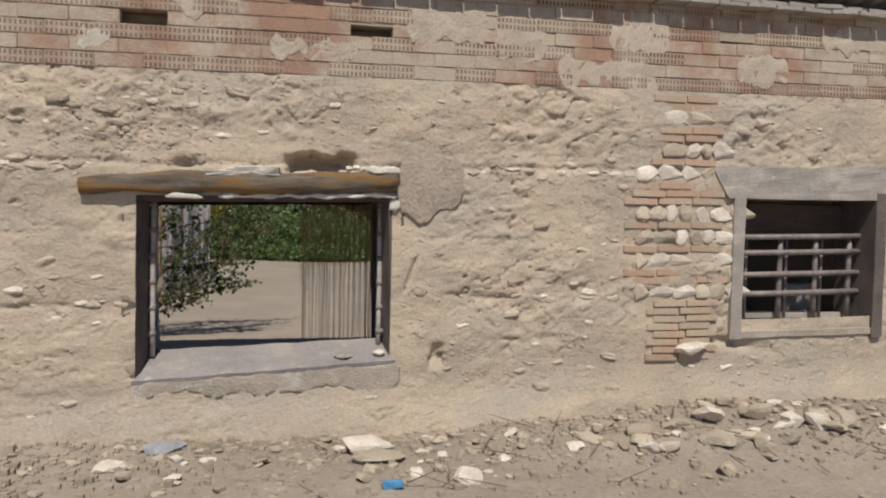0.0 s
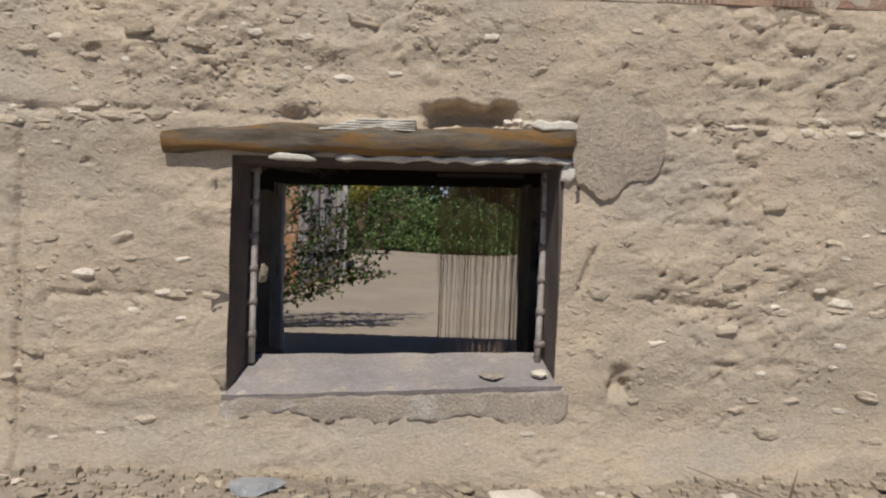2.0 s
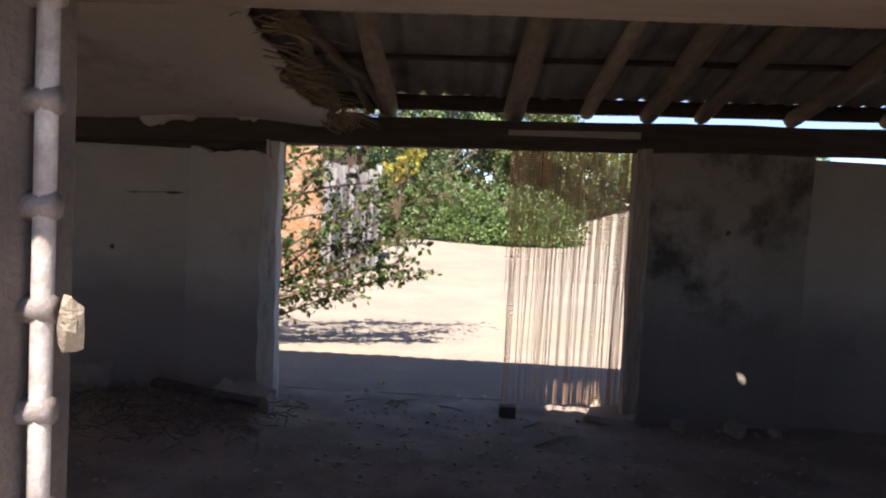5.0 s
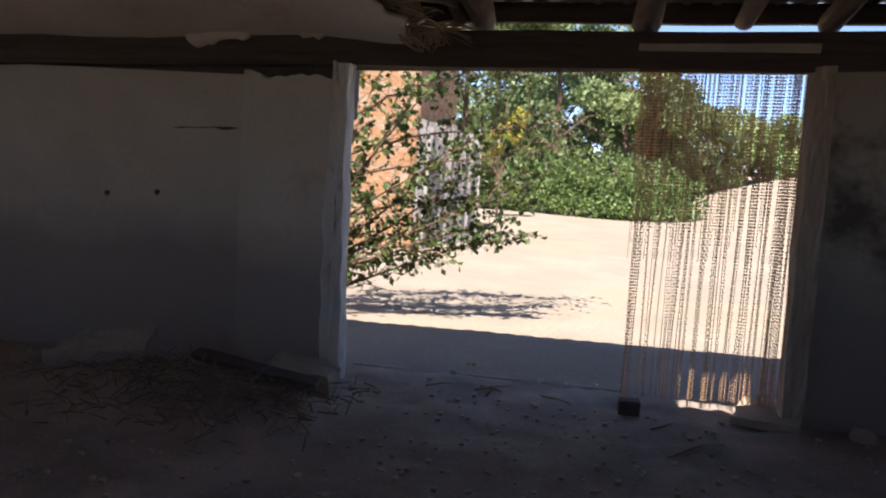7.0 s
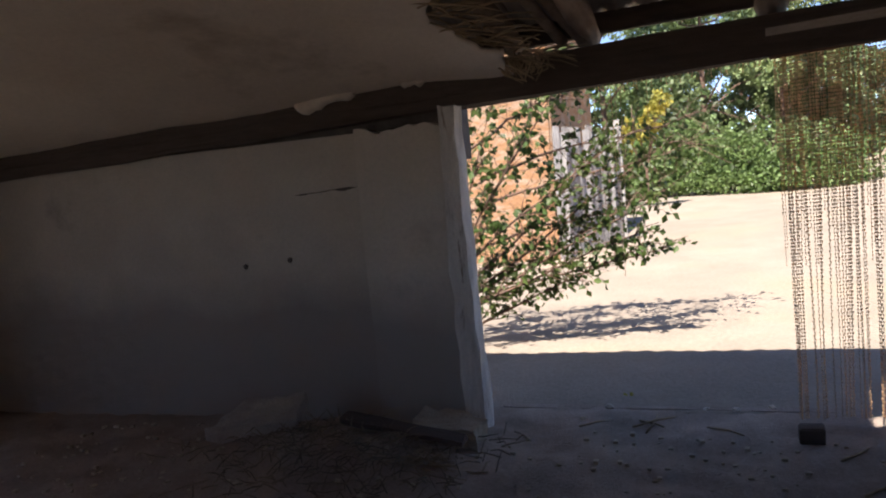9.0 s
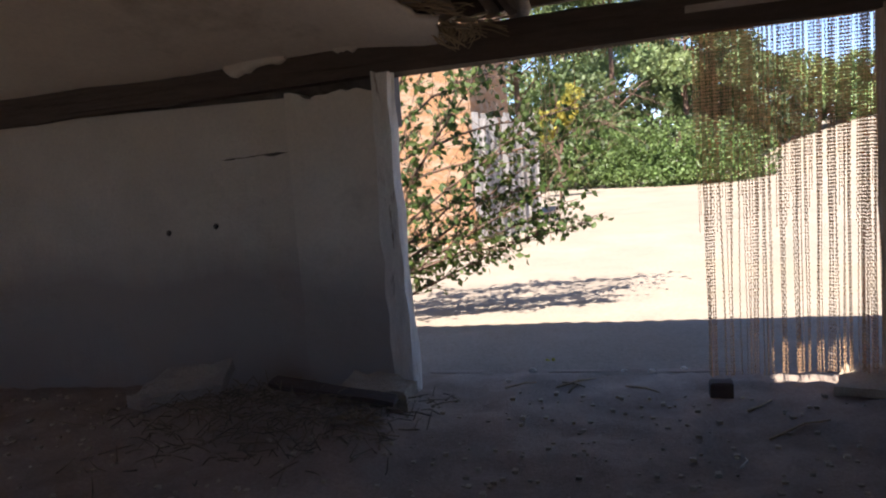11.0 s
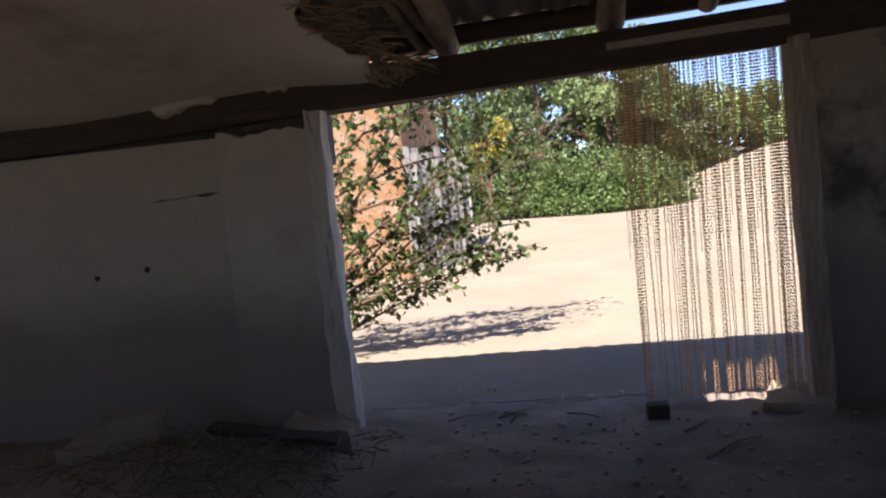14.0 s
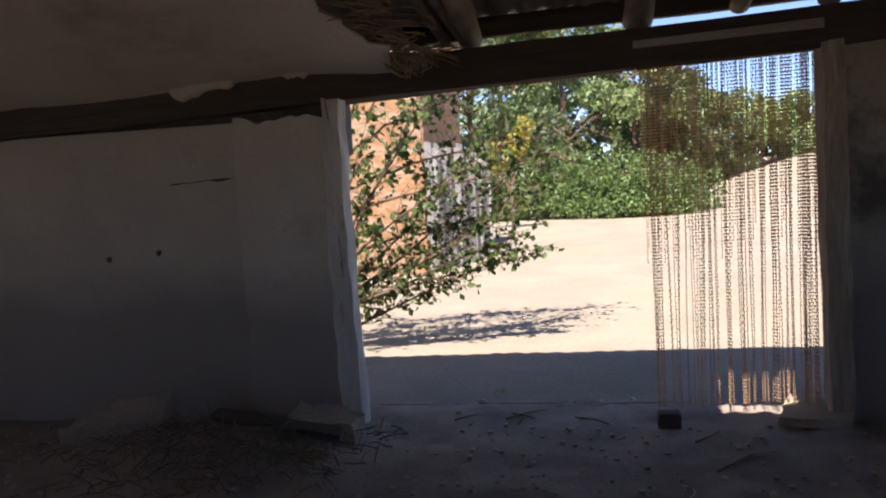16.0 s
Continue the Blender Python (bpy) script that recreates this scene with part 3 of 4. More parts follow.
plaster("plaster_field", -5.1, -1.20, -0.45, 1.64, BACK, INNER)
# added filler behind the plaster tops; its colour gives the gap's darkness
box("rubble_fill", (-5.1, 11.56, 1.4), (-0.55, 11.80, 1.86), HOLLOW_SHADE, wall_back, "dark filler box added to close the gap under the beam", 0.0)
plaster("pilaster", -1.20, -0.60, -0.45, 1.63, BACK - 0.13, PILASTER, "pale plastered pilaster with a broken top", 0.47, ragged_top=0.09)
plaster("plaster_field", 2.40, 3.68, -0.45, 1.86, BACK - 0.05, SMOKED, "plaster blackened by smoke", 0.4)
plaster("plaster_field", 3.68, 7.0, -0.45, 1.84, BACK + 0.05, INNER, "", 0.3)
# crack and pits have no depth, their inner shade is only colour
ragged("crack", -1.75, -1.22, lambda x: 1.262 + 0.05 * (x + 1.7), lambda x: 1.272 + 0.05 * (x + 1.7), BACK - 0.006, 0.006, HOLLOW_SHADE, wall_back, "dark crack", seed=4, jag=0.018)
for x, z in ((-2.22, 0.79), (-1.85, 0.82), (3.05, 1.22), (3.3, 1.18)):
    rock("pit", (x, BACK - (0.01 if x < 0 else 0.06), z), (0.036, 0.02, 0.045), HOLLOW_SHADE, 1, 0, 0, wall_back, 0.9)
# side walls, out of view; their wide openings are added to brighten the room
for name, x0, x1 in (("wall_left", -5.4, -5.1), ("wall_right", 7.0, 7.3)):
    bm = bmesh.new()
    add_box(bm, (x0, 6.93, -0.5), (x1, 10.15 if x0 > 0 else 7.5, 2.45 if x0 > 0 else 3.05))
    add_box(bm, (x0, 11.2 if x0 > 0 else 9.4, -0.5), (x1, 11.9, 2.2))
    add_box(bm, (x0, 7.5, 2.2), (x1, 11.2, 2.35))
    add_box(bm, (x0 + 0.01, 6.95, 2.3), (x1 - 0.01, 9.0, 3.0))
    tagged(part(name, bm, INNER), "plain unseen side wall, wide opening added to let daylight in", "wall", kind="structure")

# beam over the doorway
beam_up = 0.036


def beam_z(x):
    return 1.745 + beam_up * x


beam = tagged(slab("door_beam", [(-5.1, 11.43, 1.78), (7.0, 11.43, 2.20), (7.0, 11.66, 2.20), (-5.1, 11.66, 1.78)], (0, 0, -0.22), DARK_WOOD, None, "", 0.02, 24),
              "long dark timber beam spanning the doorway", "beam", kind="structure")

# ---- door posts ----
door = thing("door_1", "wide open doorway with worn pale wooden posts", "doorway", kind="structure")
slab("post", [(-0.62, 11.362, -0.33), (-0.475, 11.362, -0.33), (-0.515, 11.362, 1.73), (-0.615, 11.362, 1.73)], (0.02, 0.10, 0), WHITE_POST, door, "whitish worn wooden post", 0.02, 11)
slab("post", [(2.31, 11.40, -0.34), (2.435, 11.40, -0.34), (2.40, 11.40, 1.84), (2.28, 11.40, 1.83)], (0.0, 0.14, 0), POST, door, "worn peeling wooden post", 0.014, 7)
slab("head_board", [(1.27, 11.415, 1.885), (2.30, 11.415, 1.91), (2.30, 11.415, 1.965), (1.27, 11.415, 1.925)], (0, 0.02, 0), PALE_PLANK, door, "pale thin plank", 0.002)
slab("head_board", [(1.29, 11.50, 1.77), (2.36, 11.50, 1.81), (2.36, 11.50, 1.90), (1.29, 11.50, 1.87)], (0, 0.03, 0), BROWN_PLANK, door, "reddish brown board", 0.002)
slab("threshold", [(-0.5, 11.86, -0.338), (2.4, 11.86, -0.338), (2.4, 11.93, -0.338), (-0.5, 11.93, -0.338)], (0, 0, -0.05), DIRT, door, "", 0.01)

# ---- bead curtain ----
curtain = thing("bead_curtain", "tan beaded strand curtain, partly broken, hanging in the doorway", "curtain", (0, 0, 0))
rng = random.Random(4)


def strand_mesh(length, seed, w=0.0048):
    """A braided plastic strand: a chain of small flat links that zigzags."""
    r = random.Random(seed)
    n = int(length / 0.02)
    vs, fs = [], []
    sway, phase = r.uniform(-0.012, 0.012), r.uniform(0, 6)
    for i in range(n):
        z = -i * 0.02
        cx = 0.0022 * (1 if i % 2 else -1) + sway * math.sin(phase + z * 2.2)
        cy = 0.004 * math.sin(phase + z * 3)
        if not vs:
            vs.append((cx, cy, z))
        top, k = len(vs) - 1, len(vs)
        vs += [(cx + w, cy, z - 0.009), (cx, cy + w, z - 0.009), (cx - w, cy, z - 0.009), (cx, cy - w, z - 0.009), (cx, cy, z - 0.02)]
        for a in range(4):
            b = (a + 1) % 4
            fs += [(top, k + a, k + b), (k + 4, k + b, k + a)]
    mesh = bpy.data.meshes.new("strand")
    mesh.from_pydata(vs, [], fs)
    mesh.materials.append(BEAD)
    return mesh


long_strands = [strand_mesh(2.08, k) for k in range(7)]
short_strands = [strand_mesh(0.58 + 0.1 * k, 20 + k, 0.004) for k in range(7)]
bunches = [1.36, 1.42, 1.53, 1.60, 1.66, 1.70, 1.80, 1.86, 1.90, 2.00, 2.06, 2.10, 2.15, 2.22]
for k in range(58):
    x = bunches[k % len(bunches)] + rng.gauss(0, 0.02)
    ob = put("strand", long_strands[k % 7], None, curtain)
    lean = rng.uniform(-0.4, 0.4) + 0.4 * (1.8 - x)
    ob.matrix_basis = pose(x, 11.60 + rng.uniform(-0.02, 0.02), 1.785 + 0.036 * x - 0.045, rng.uniform(-0.4, 0.4), lean, rng.uniform(0, 180))
for k in range(130):
    x = 1.31 + 0.0078 * k + rng.uniform(-0.004, 0.004)
    ob = put("strand", short_strands[(k * 3) % 7], None, curtain)
    ob.matrix_basis = pose(x, 11.60 + rng.uniform(-0.025, 0.025), 1.785 + 0.036 * x - 0.045, 0, rng.uniform(-0.3, 0.3), rng.uniform(0, 180))
# thick bunch drawn to the post
for k in range(15):
    ob = put("strand", long_strands[k % 7], None, curtain)
    ob.matrix_basis = pose(2.26 + rng.uniform(-0.05, 0.04), 11.55 + rng.uniform(-0.03, 0.03), 1.80, rng.uniform(-0.5, 0.5), rng.uniform(-1, 0.3), rng.uniform(0, 180))
# broken strands and stubs on the bare part of the beam
stub = [strand_mesh(0.04 + 0.02 * k, 40 + k) for k in range(3)]
for k in range(34):
    x = 0.35 + 0.028 * k + rng.uniform(-0.01, 0.01)
    ob = put("strand_stub", stub[k % 3], None, curtain)
    ob.matrix_basis = pose(x, 11.60, beam_z(x) + 0.015, 0, rng.uniform(-4, 4), 0)
for x, k in ((0.42, 4), (0.47, 2), (0.44, 6), (0.62, 1)):
    ob = put("strand", short_strands[k], None, curtain)
    ob.matrix_basis = pose(x, 11.60, beam_z(x) + 0.01, 0, rng.uniform(-0.6, 0.6), 40)

# ---- roof ----
def roof_z(x, y):
    return 3.36 - 0.222 * (y - 6.4) + 0.03 * (x - 1)


roof = thing("roof", "corrugated fibre cement roof on rough log rafters", "roof", kind="structure")
gaps = [(1.40, 1.82, 9.60, 9.77), (2.90, 2.97, 9.66, 9.74)]


def roof_sheet(x0, x1, y0, y1, lift):
    xs, ys = lines([x0, x1], 0.0225), lines([y0, y1], 0.06)
    vs = [(x, y, roof_z(x, y) + lift + 0.024 * math.sin(2 * math.pi * x / 0.177)) for y in ys for x in xs]
    n = len(xs)
    fs = []
    for j in range(len(ys) - 1):
        for i in range(n - 1):
            cx, cy = (xs[i] + xs[i + 1]) / 2, (ys[j] + ys[j + 1]) / 2
            if not any(g[0] < cx < g[1] and g[2] < cy < g[3] for g in gaps):
                fs.append((j * n + i, j * n + i + 1, (j + 1) * n + i + 1, (j + 1) * n + i))
    ob = raw("roof_sheet", vs, fs, SHEET, roof, smooth=True)
    mod = ob.modifiers.new("thickness", "SOLIDIFY")
    mod.thickness, mod.offset = 0.007, 1


k = 0
for x0 in np.arange(-5.46, 7.2, 1.06):
    roof_sheet(x0, x0 + 1.1, 6.36, 9.72, 0.014 + 0.008 * (k % 2))
    roof_sheet(x0, x0 + 1.1, 9.60, 11.68, 0.008 * (k % 2) - 0.004)
    k += 1
for x, r in ((-3.6, 0.06), (-2.8, 0.06), (-2.0, 0.06), (-1.2, 0.06), (-0.15, 0.055), (0.30, 0.075), (1.33, 0.085), (1.90, 0.06), (2.38, 0.07), (2.80, 0.065), (3.53, 0.07), (4.3, 0.06), (5.1, 0.06), (5.9, 0.06), (6.6, 0.06)):
    pts = [(x + 0.03 * fb(x, y, 2), y, roof_z(x, y) - 0.06 - r + 0.012 * fb(x, y * 2, 7)) for y in np.linspace(6.75, 11.62, 16)]
    tube("rafter", pts, [r * (1.0 + 0.08 * math.sin(i + x)) for i in range(16)], RAFTER, roof, "", 10, 0.18)
for y in (7.4, 8.5, 9.45, 10.75, 11.64):
    pts = [(x, y + 0.02 * fb(x, y, 1), roof_z(x, y) - (0.06 if y < 11.6 else 0.062)) for x in np.linspace(-5.3, 7.1, 24)]
    tube("purlin", pts, 0.022 if y < 11.6 else 0.07, DARK_WOOD, roof, "", 6, 0.15)

# plastered cane ceiling that still hangs over one side
xs, ys = lines([-5.1, 0.0], 0.04), lines([6.95, 11.50], 0.06)


def ceiling_edge(y):
    return -0.16 - 0.14 * (11.5 - y) + 0.13 * fb(0, y * 2.0, 4) + 0.05 * fb(0, y * 9, 4)


vs, fs = [], []
for y in ys:
    for i, x in enumerate(xs):
        px = -5.1 + (ceiling_edge(y) + 5.1) * i / (len(xs) - 1)
        sag = 0.05 * math.exp(-((px - ceiling_edge(y)) / 0.4) ** 2)
        vs.append((px, y, roof_z(px, y) - 0.195 - sag * 0.6 + 0.02 * fb(px, y, 3) - 0.11 * smooth(10.4, 11.5, y)))
n = len(xs)
fs = [(j * n + i, j * n + i + 1, (j + 1) * n + i + 1, (j + 1) * n + i) for j in range(len(ys) - 1) for i in range(n - 1)]
ceiling = raw("ceiling", vs, fs, CEILING, smooth=True)
mod = ceiling.modifiers.new("thickness", "SOLIDIFY")
mod.thickness, mod.offset = 0.025, 1
tagged(ceiling, "sagging cream plastered cane ceiling with a torn edge", "ceiling", kind="structure")

ragged("loose_plaster", -0.95, -0.42, lambda x: 1.90 + 0.02 * math.sin(x * 11), lambda x: 1.98, 11.41, 0.02, CEILING, ceiling, "torn flake of ceiling plaster", seed=4, jag=0.06)
ragged("loose_plaster", -1.62, -1.18, lambda x: 1.83 + 0.03 * math.sin(x * 9), lambda x: 1.93, 11.40, 0.02, CEILING, ceiling, "hanging flake of pale plaster", seed=9, jag=0.04)

# torn cane and straw at the ceiling's edge
fringe = thing("torn_ceiling_cane", "torn brown cane matting hanging from the broken ceiling edge", "cane matting")
rng = random.Random(8)
bm = bmesh.new()
for k in range(150):
    y = 11.45 - 3.2 * rng.random() ** 1.4
    x = ceiling_edge(y) + rng.uniform(-0.12, 0.16)
    z = roof_z(x, y) - 0.20 - 0.05 * rng.random() - 0.06 * smooth(10.6, 11.5, y)
    d = Vector((rng.uniform(0.1, 0.5), rng.uniform(-0.25, 0.25), rng.uniform(-0.12, 0.1)))
    add_tube(bm, [(x, y, z), Vector((x, y, z)) + d * 0.5, Vector((x, y, z)) + d * 0.8 + Vector((0, 0, -0.02))], [0.006, 0.005, 0.003], 4)
tagged(part("cane", bm, CANE, fringe), kind="stuff")
bm = bmesh.new()
for k in range(40):
    x, y = rng.uniform(-0.22, 0.10), rng.uniform(11.30, 11.42)
    z = 1.93 + rng.uniform(0, 0.06)
    add_tube(bm, [(x, y, z), (x + rng.uniform(-0.05, 0.08), y - 0.02, z - rng.uniform(0.03, 0.10)), (x * 0.4 + rng.uniform(-0.05, 0.06), y - 0.01, z - rng.uniform(0.06, 0.15))], [0.009, 0.006, 0.003], 4)
tagged(part("straw_tuft", bm, CANE, fringe), kind="stuff")
for dx, l in ((0.0, 1.5), (0.11, 1.0)):
    tube("split_lath", [(0.18 + dx, 11.46, 2.02), (0.05 + dx, 11.46 - l * 0.5, 2.11 + 0.1 * l), (-0.12 + dx, 11.46 - l, 2.02 + 0.24 * l)], 0.035, RAFTER, fringe, "split wooden lath", 7, 0.4)

# ---- eave on the front wall ----
eave = thing("wall_coping", "weathered grey clay tile coping along the wall top", "coping", kind="structure")
rng = random.Random(3)
bm = bmesh.new()
add_box(bm, (0, 0, 0), (0.24, 0.26, 0.035), 0.006, 0.006)
tile = bpy.data.meshes.new("tile")
bm.to_mesh(tile)
bm.free()
tile.materials.append(CEMENT)
for k in range(46):
    x = -4.2 + 0.25 * k
    for row in range(2):
        ob = put("coping_tile", tile, None, eave)
        ob.matrix_basis = pose(x + 0.12 * row, 6.39 + 0.03 * row + rng.uniform(-0.01, 0.01), 3.275 + shear(x) * 0.6 + 0.042 * row, rng.uniform(-3, 3), rng.uniform(-2, 2), rng.uniform(-2, 2))
# ---- yard beyond the doorway ----
def leaves(name, centres, size, mat, parent, seed, label="", up=0.4):
    """Many small folded leaves round the centres, in one mesh."""
    r = np.random.RandomState(seed)
    c = np.asarray(centres)
    n = len(c)
    a = r.normal(size=(n, 3))
    a[:, 2] -= up
    a /= np.linalg.norm(a, axis=1)[:, None]
    b = np.cross(a, r.normal(size=(n, 3)))
    b /= np.linalg.norm(b, axis=1)[:, None]
    nn = np.cross(a, b)
    s = size * r.uniform(0.6, 1.3, size=(n, 1))
    tip, root = c + a * s, c
    left, right = c + a * s * 0.45 + b * s * 0.34 + nn * s * 0.08, c + a * s * 0.45 - b * s * 0.34 + nn * s * 0.08
    verts = np.stack([root, left, tip, right], 1).reshape(-1, 3)
    mesh = bpy.data.meshes.new(name)
    mesh.from_pydata(verts.tolist(), [], [(4 * i, 4 * i + 1, 4 * i + 2, 4 * i + 3) for i in range(n)])
    return put(name, mesh, mat, parent, label)


def shrub():
    r = random.Random(12)
    root = thing("shrub", "leafy shrub with reddish twigs leaning across the doorway outside", "shrub")
    bark, points = bmesh.new(), []
    fan = [(0.40, 1.75), (0.44, 1.9), (0.47, 1.6), (0.52, 2.0), (0.5, 1.8), (0.58, 2.3), (0.68, 1.9), (0.78, 2.3), (0.9, 2.0), (1.05, 2.3), (1.2, 2.1), (1.4, 2.2)]
    for k, (angle, length) in enumerate(fan):
        p = Vector((-1.65 + r.uniform(-0.15, 0.15), 13.55 + r.uniform(-0.25, 0.25), -0.34 + 0.25 * (k > 0)))
        d = Vector((math.cos(angle), r.uniform(-0.16, 0.16), math.sin(angle)))
        pts, step = [p.copy()], (length + 0.4) / 9
        for i in range(9):
            d = (d + Vector((r.uniform(-0.1, 0.1), r.uniform(-0.1, 0.1), r.uniform(-0.09, 0.07)))).normalized()
            p = p + d * step
            pts.append(p.copy())
        add_tube(bark, pts, [0.018 * (1 - 0.085 * i) for i in range(10)], 5)
        for i in range(2, 10):
            for _ in range(6):
                e = (d + Vector((r.uniform(-0.9, 0.9), r.uniform(-0.7, 0.7), r.uniform(-0.7, 0.8)))).normalized()
                l = r.uniform(0.12, 0.42) * (1.1 - 0.05 * i)
                s = pts[i]
                mid, end = s + e * l * 0.5 + Vector((0, 0, 0.02)), s + e * l
                add_tube(bark, [s, mid, end], [0.0045, 0.0035, 0.002], 4)
                for u in np.linspace(0.35, 1.0, 5):
                    points.append(s.lerp(end, u) + Vector((r.uniform(-0.03, 0.03), r.uniform(-0.03, 0.03), r.uniform(-0.03, 0.03))))
    part("twigwork", bark, BARK, root, "thin reddish brown twigs")
    keep = [p for p in points if p.z > -0.1 and r.random() < 0.85]
    leaves("crown", [tuple(p) for p in keep], 0.074, LEAF, root, 5, "small green leaves turning yellow", 0.5)
    return root


shrub()

# long thin twigs of the shrub's neighbour reaching across the upper doorway
twigs = thing("overhanging_bough", "thin bough with sparse green and yellow leaves above the yard", "branch")
rng = random.Random(6)
bark, points = bmesh.new(), []
for a, b in (((-1.3, 13.9, 0.9), (0.75, 14.0, 1.40)), ((-1.2, 14.0, 1.2), (0.95, 14.3, 1.72)), ((-1.2, 13.8, 1.5), (0.2, 13.9, 2.2)), ((-1.3, 13.7, 0.5), (0.55, 13.7, 1.02)), ((-1.3, 13.9, -0.36), (-1.3, 13.9, 1.6))):
    pts = line(a, b, 12)
    for i, p in enumerate(pts):
        p.z += 0.05 * math.sin(i * 0.5) + 0.02 * rng.uniform(-1, 1)
    add_tube(bark, pts, [0.016 - 0.0011 * i for i in range(12)], 5)
    for i in range(3, 12):
        for _ in range(7):
            e = Vector((rng.uniform(-0.2, 0.4), rng.uniform(-0.2, 0.2), rng.uniform(-0.25, 0.25)))
            add_tube(bark, [pts[i], pts[i] + e], [0.003, 0.0015], 4)
            points += [tuple(pts[i] + e * u) for u in (0.5, 0.75, 1.0)]
part("twigwork", bark, BARK, twigs, "thin brown twigs")
leaves("crown", points, 0.08, LEAF, twigs, 15, "", 0.5)


def blobs(parts, n, seed):
    """n points in the outer shells of some uneven ellipsoids (x, y, z, rx, ry, rz)."""
    r = np.random.RandomState(seed)
    w = np.array([p[3] * p[4] + p[3] * p[5] for p in parts], float)
    pick = r.choice(len(parts), n, p=w / w.sum())
    d = r.normal(size=(n, 3))
    d /= np.linalg.norm(d, axis=1)[:, None]
    rad = r.uniform(0.55, 1.05, n) ** 0.5
    q = np.array(parts, float)[pick]
    return q[:, :3] + d * q[:, 3:] * rad[:, None]


def tree(at, height, spread_r, seed, mat, label, size=0.16, n=7000, low=0.25):
    r = random.Random(seed)
    root = thing("tree", label, "tree", at)
    bm = bmesh.new()
    add_tube(bm, [(0, 0, -0.2), (0.05, 0, height * 0.3), (0.0, 0.1, height * 0.6), (0.1, 0, height * 0.85)], [0.16, 0.12, 0.08, 0.03], 8, 0.2)
    clumps = []
    for k in range(22):
        a = r.uniform(0, 6.28)
        z = height * r.uniform(low, 0.95)
        reach = spread_r * r.uniform(0.3, 1.0) * (1.15 - abs(z / height - 0.5))
        e = Vector((math.cos(a) * reach, math.sin(a) * reach, z))
        add_tube(bm, [(0, 0, max(0.3, z - reach * 0.6)), e * 0.5 + Vector((0, 0, z * 0.4)), e], [0.05, 0.035, 0.015], 5)
        s = spread_r * r.uniform(0.22, 0.42)
        clumps.append((e.x, e.y, e.z, s, s, s * 0.75))
    part("trunk", bm, BARK, root, "dark trunk and limbs")
    leaves("crown", blobs(clumps, n, seed), size, mat, root, seed)
    return root


# hedge along the far side of the yard
rng = random.Random(21)
hedge = thing("hedge", "dense bright green hedge along the far side of the yard", "hedge", (0, 0, 0))
clumps = []
for k in range(60):
    x = -5 + 10.2 * k / 60
    y = 35.6 - 0.35 * (x + 2) + rng.uniform(-0.3, 0.5)
    s = rng.uniform(0.5, 0.9)
    clumps.append((x, y, -0.1 + rng.uniform(0.3, 1.9 - 0.12 * abs(x)), s, s, s))
    clumps.append((x, y - 0.4, 0.1, s * 0.7, s * 0.6, s * 0.5))
leaves("foliage", blobs(clumps, 26000, 3), 0.13, HEDGE, hedge, 9)
bm = bmesh.new()
for k in range(40):
    x = -5 + 10 * k / 40
    y = 35.8 - 0.35 * (x + 2)
    add_tube(bm, [(x, y, -0.4), (x + rng.uniform(-0.2, 0.2), y, 0.7), (x + rng.uniform(-0.4, 0.4), y + 0.2, 1.5)], [0.03, 0.02, 0.01], 5)
part("stems", bm, BARK, hedge)

bush = thing("yellow_bush", "shrub with bright yellow autumn leaves before the hedge", "shrub")
leaves("foliage", blobs([(-1.15, 30.5, 2.0, 0.6, 0.4, 0.35), (-0.7, 30.4, 2.35, 0.4, 0.4, 0.35), (-0.5, 30.4, 2.75, 0.3, 0.3, 0.3), (-1.5, 30.5, 1.75, 0.35, 0.3, 0.3)], 900, 4), 0.15, YELLOW_LEAF, bush, 3)
bm = bmesh.new()
for x, z in ((-1.15, 2.0), (-0.7, 2.4), (-0.5, 2.8), (-1.5, 1.8)):
    add_tube(bm, [(-1.0, 30.5, -0.4), (-1.0, 30.5, 0.8), (x, 30.45, z)], [0.05, 0.04, 0.015], 6)
part("stems", bm, BARK, bush)

green = "broad leafy green tree behind the hedge"
for at, h, sp, seed in (((-7.5, 33.0, -0.4), 9.5, 3.4, 1), ((-3.2, 38.0, -0.4), 10.5, 3.3, 2), ((0.6, 39.0, -0.4), 9.5, 3.0, 3), ((3.6, 41.0, -0.3), 7.2, 2.6, 4),
                        ((-5.5, 46.0, -0.4), 12.0, 4.0, 9), ((-1.0, 48.0, -0.4), 11.0, 4.0, 10), ((2.2, 46.0, -0.4), 9.5, 3.4, 12), ((5.4, 50.0, 0.5), 6.4, 3.4, 13)):
    tree(at, h, sp, seed, TREE_LEAF, green, 0.2, 16000, 0.08)
for at, h, sp, seed in (((6.8, 44.0, 0.4), 4.3, 2.2, 5), ((9.6, 46.0, 1.2), 3.6, 2.2, 6), ((12.6, 47.0, 1.2), 3.3, 2.3, 7), ((16.0, 50.0, 1.2), 3.6, 2.6, 8), ((20.5, 52.0, 1.2), 4.0, 3.0, 11)):
    tree(at, h, sp, seed, TREE_LEAF, "low dusty green tree on the earth bank", 0.19, 8000, 0.05)

# orange building at the side of the yard
house = thing("outbuilding", "small outbuilding with sunlit orange rendered wall", "building", (0, 0, 0))
bm = bmesh.new()
add_box(bm, (-7.0, 19.45, -0.5), (-1.58, 24.0, 4.2), 0.03, 0.05, 3, 8)
part("wall", bm, ORANGE, house)
box("roof", (-7.2, 19.25, 4.18), (-1.4, 24.2, 4.34), SHEET, house, "grey flat roof", 0.02, 0.02, 3)

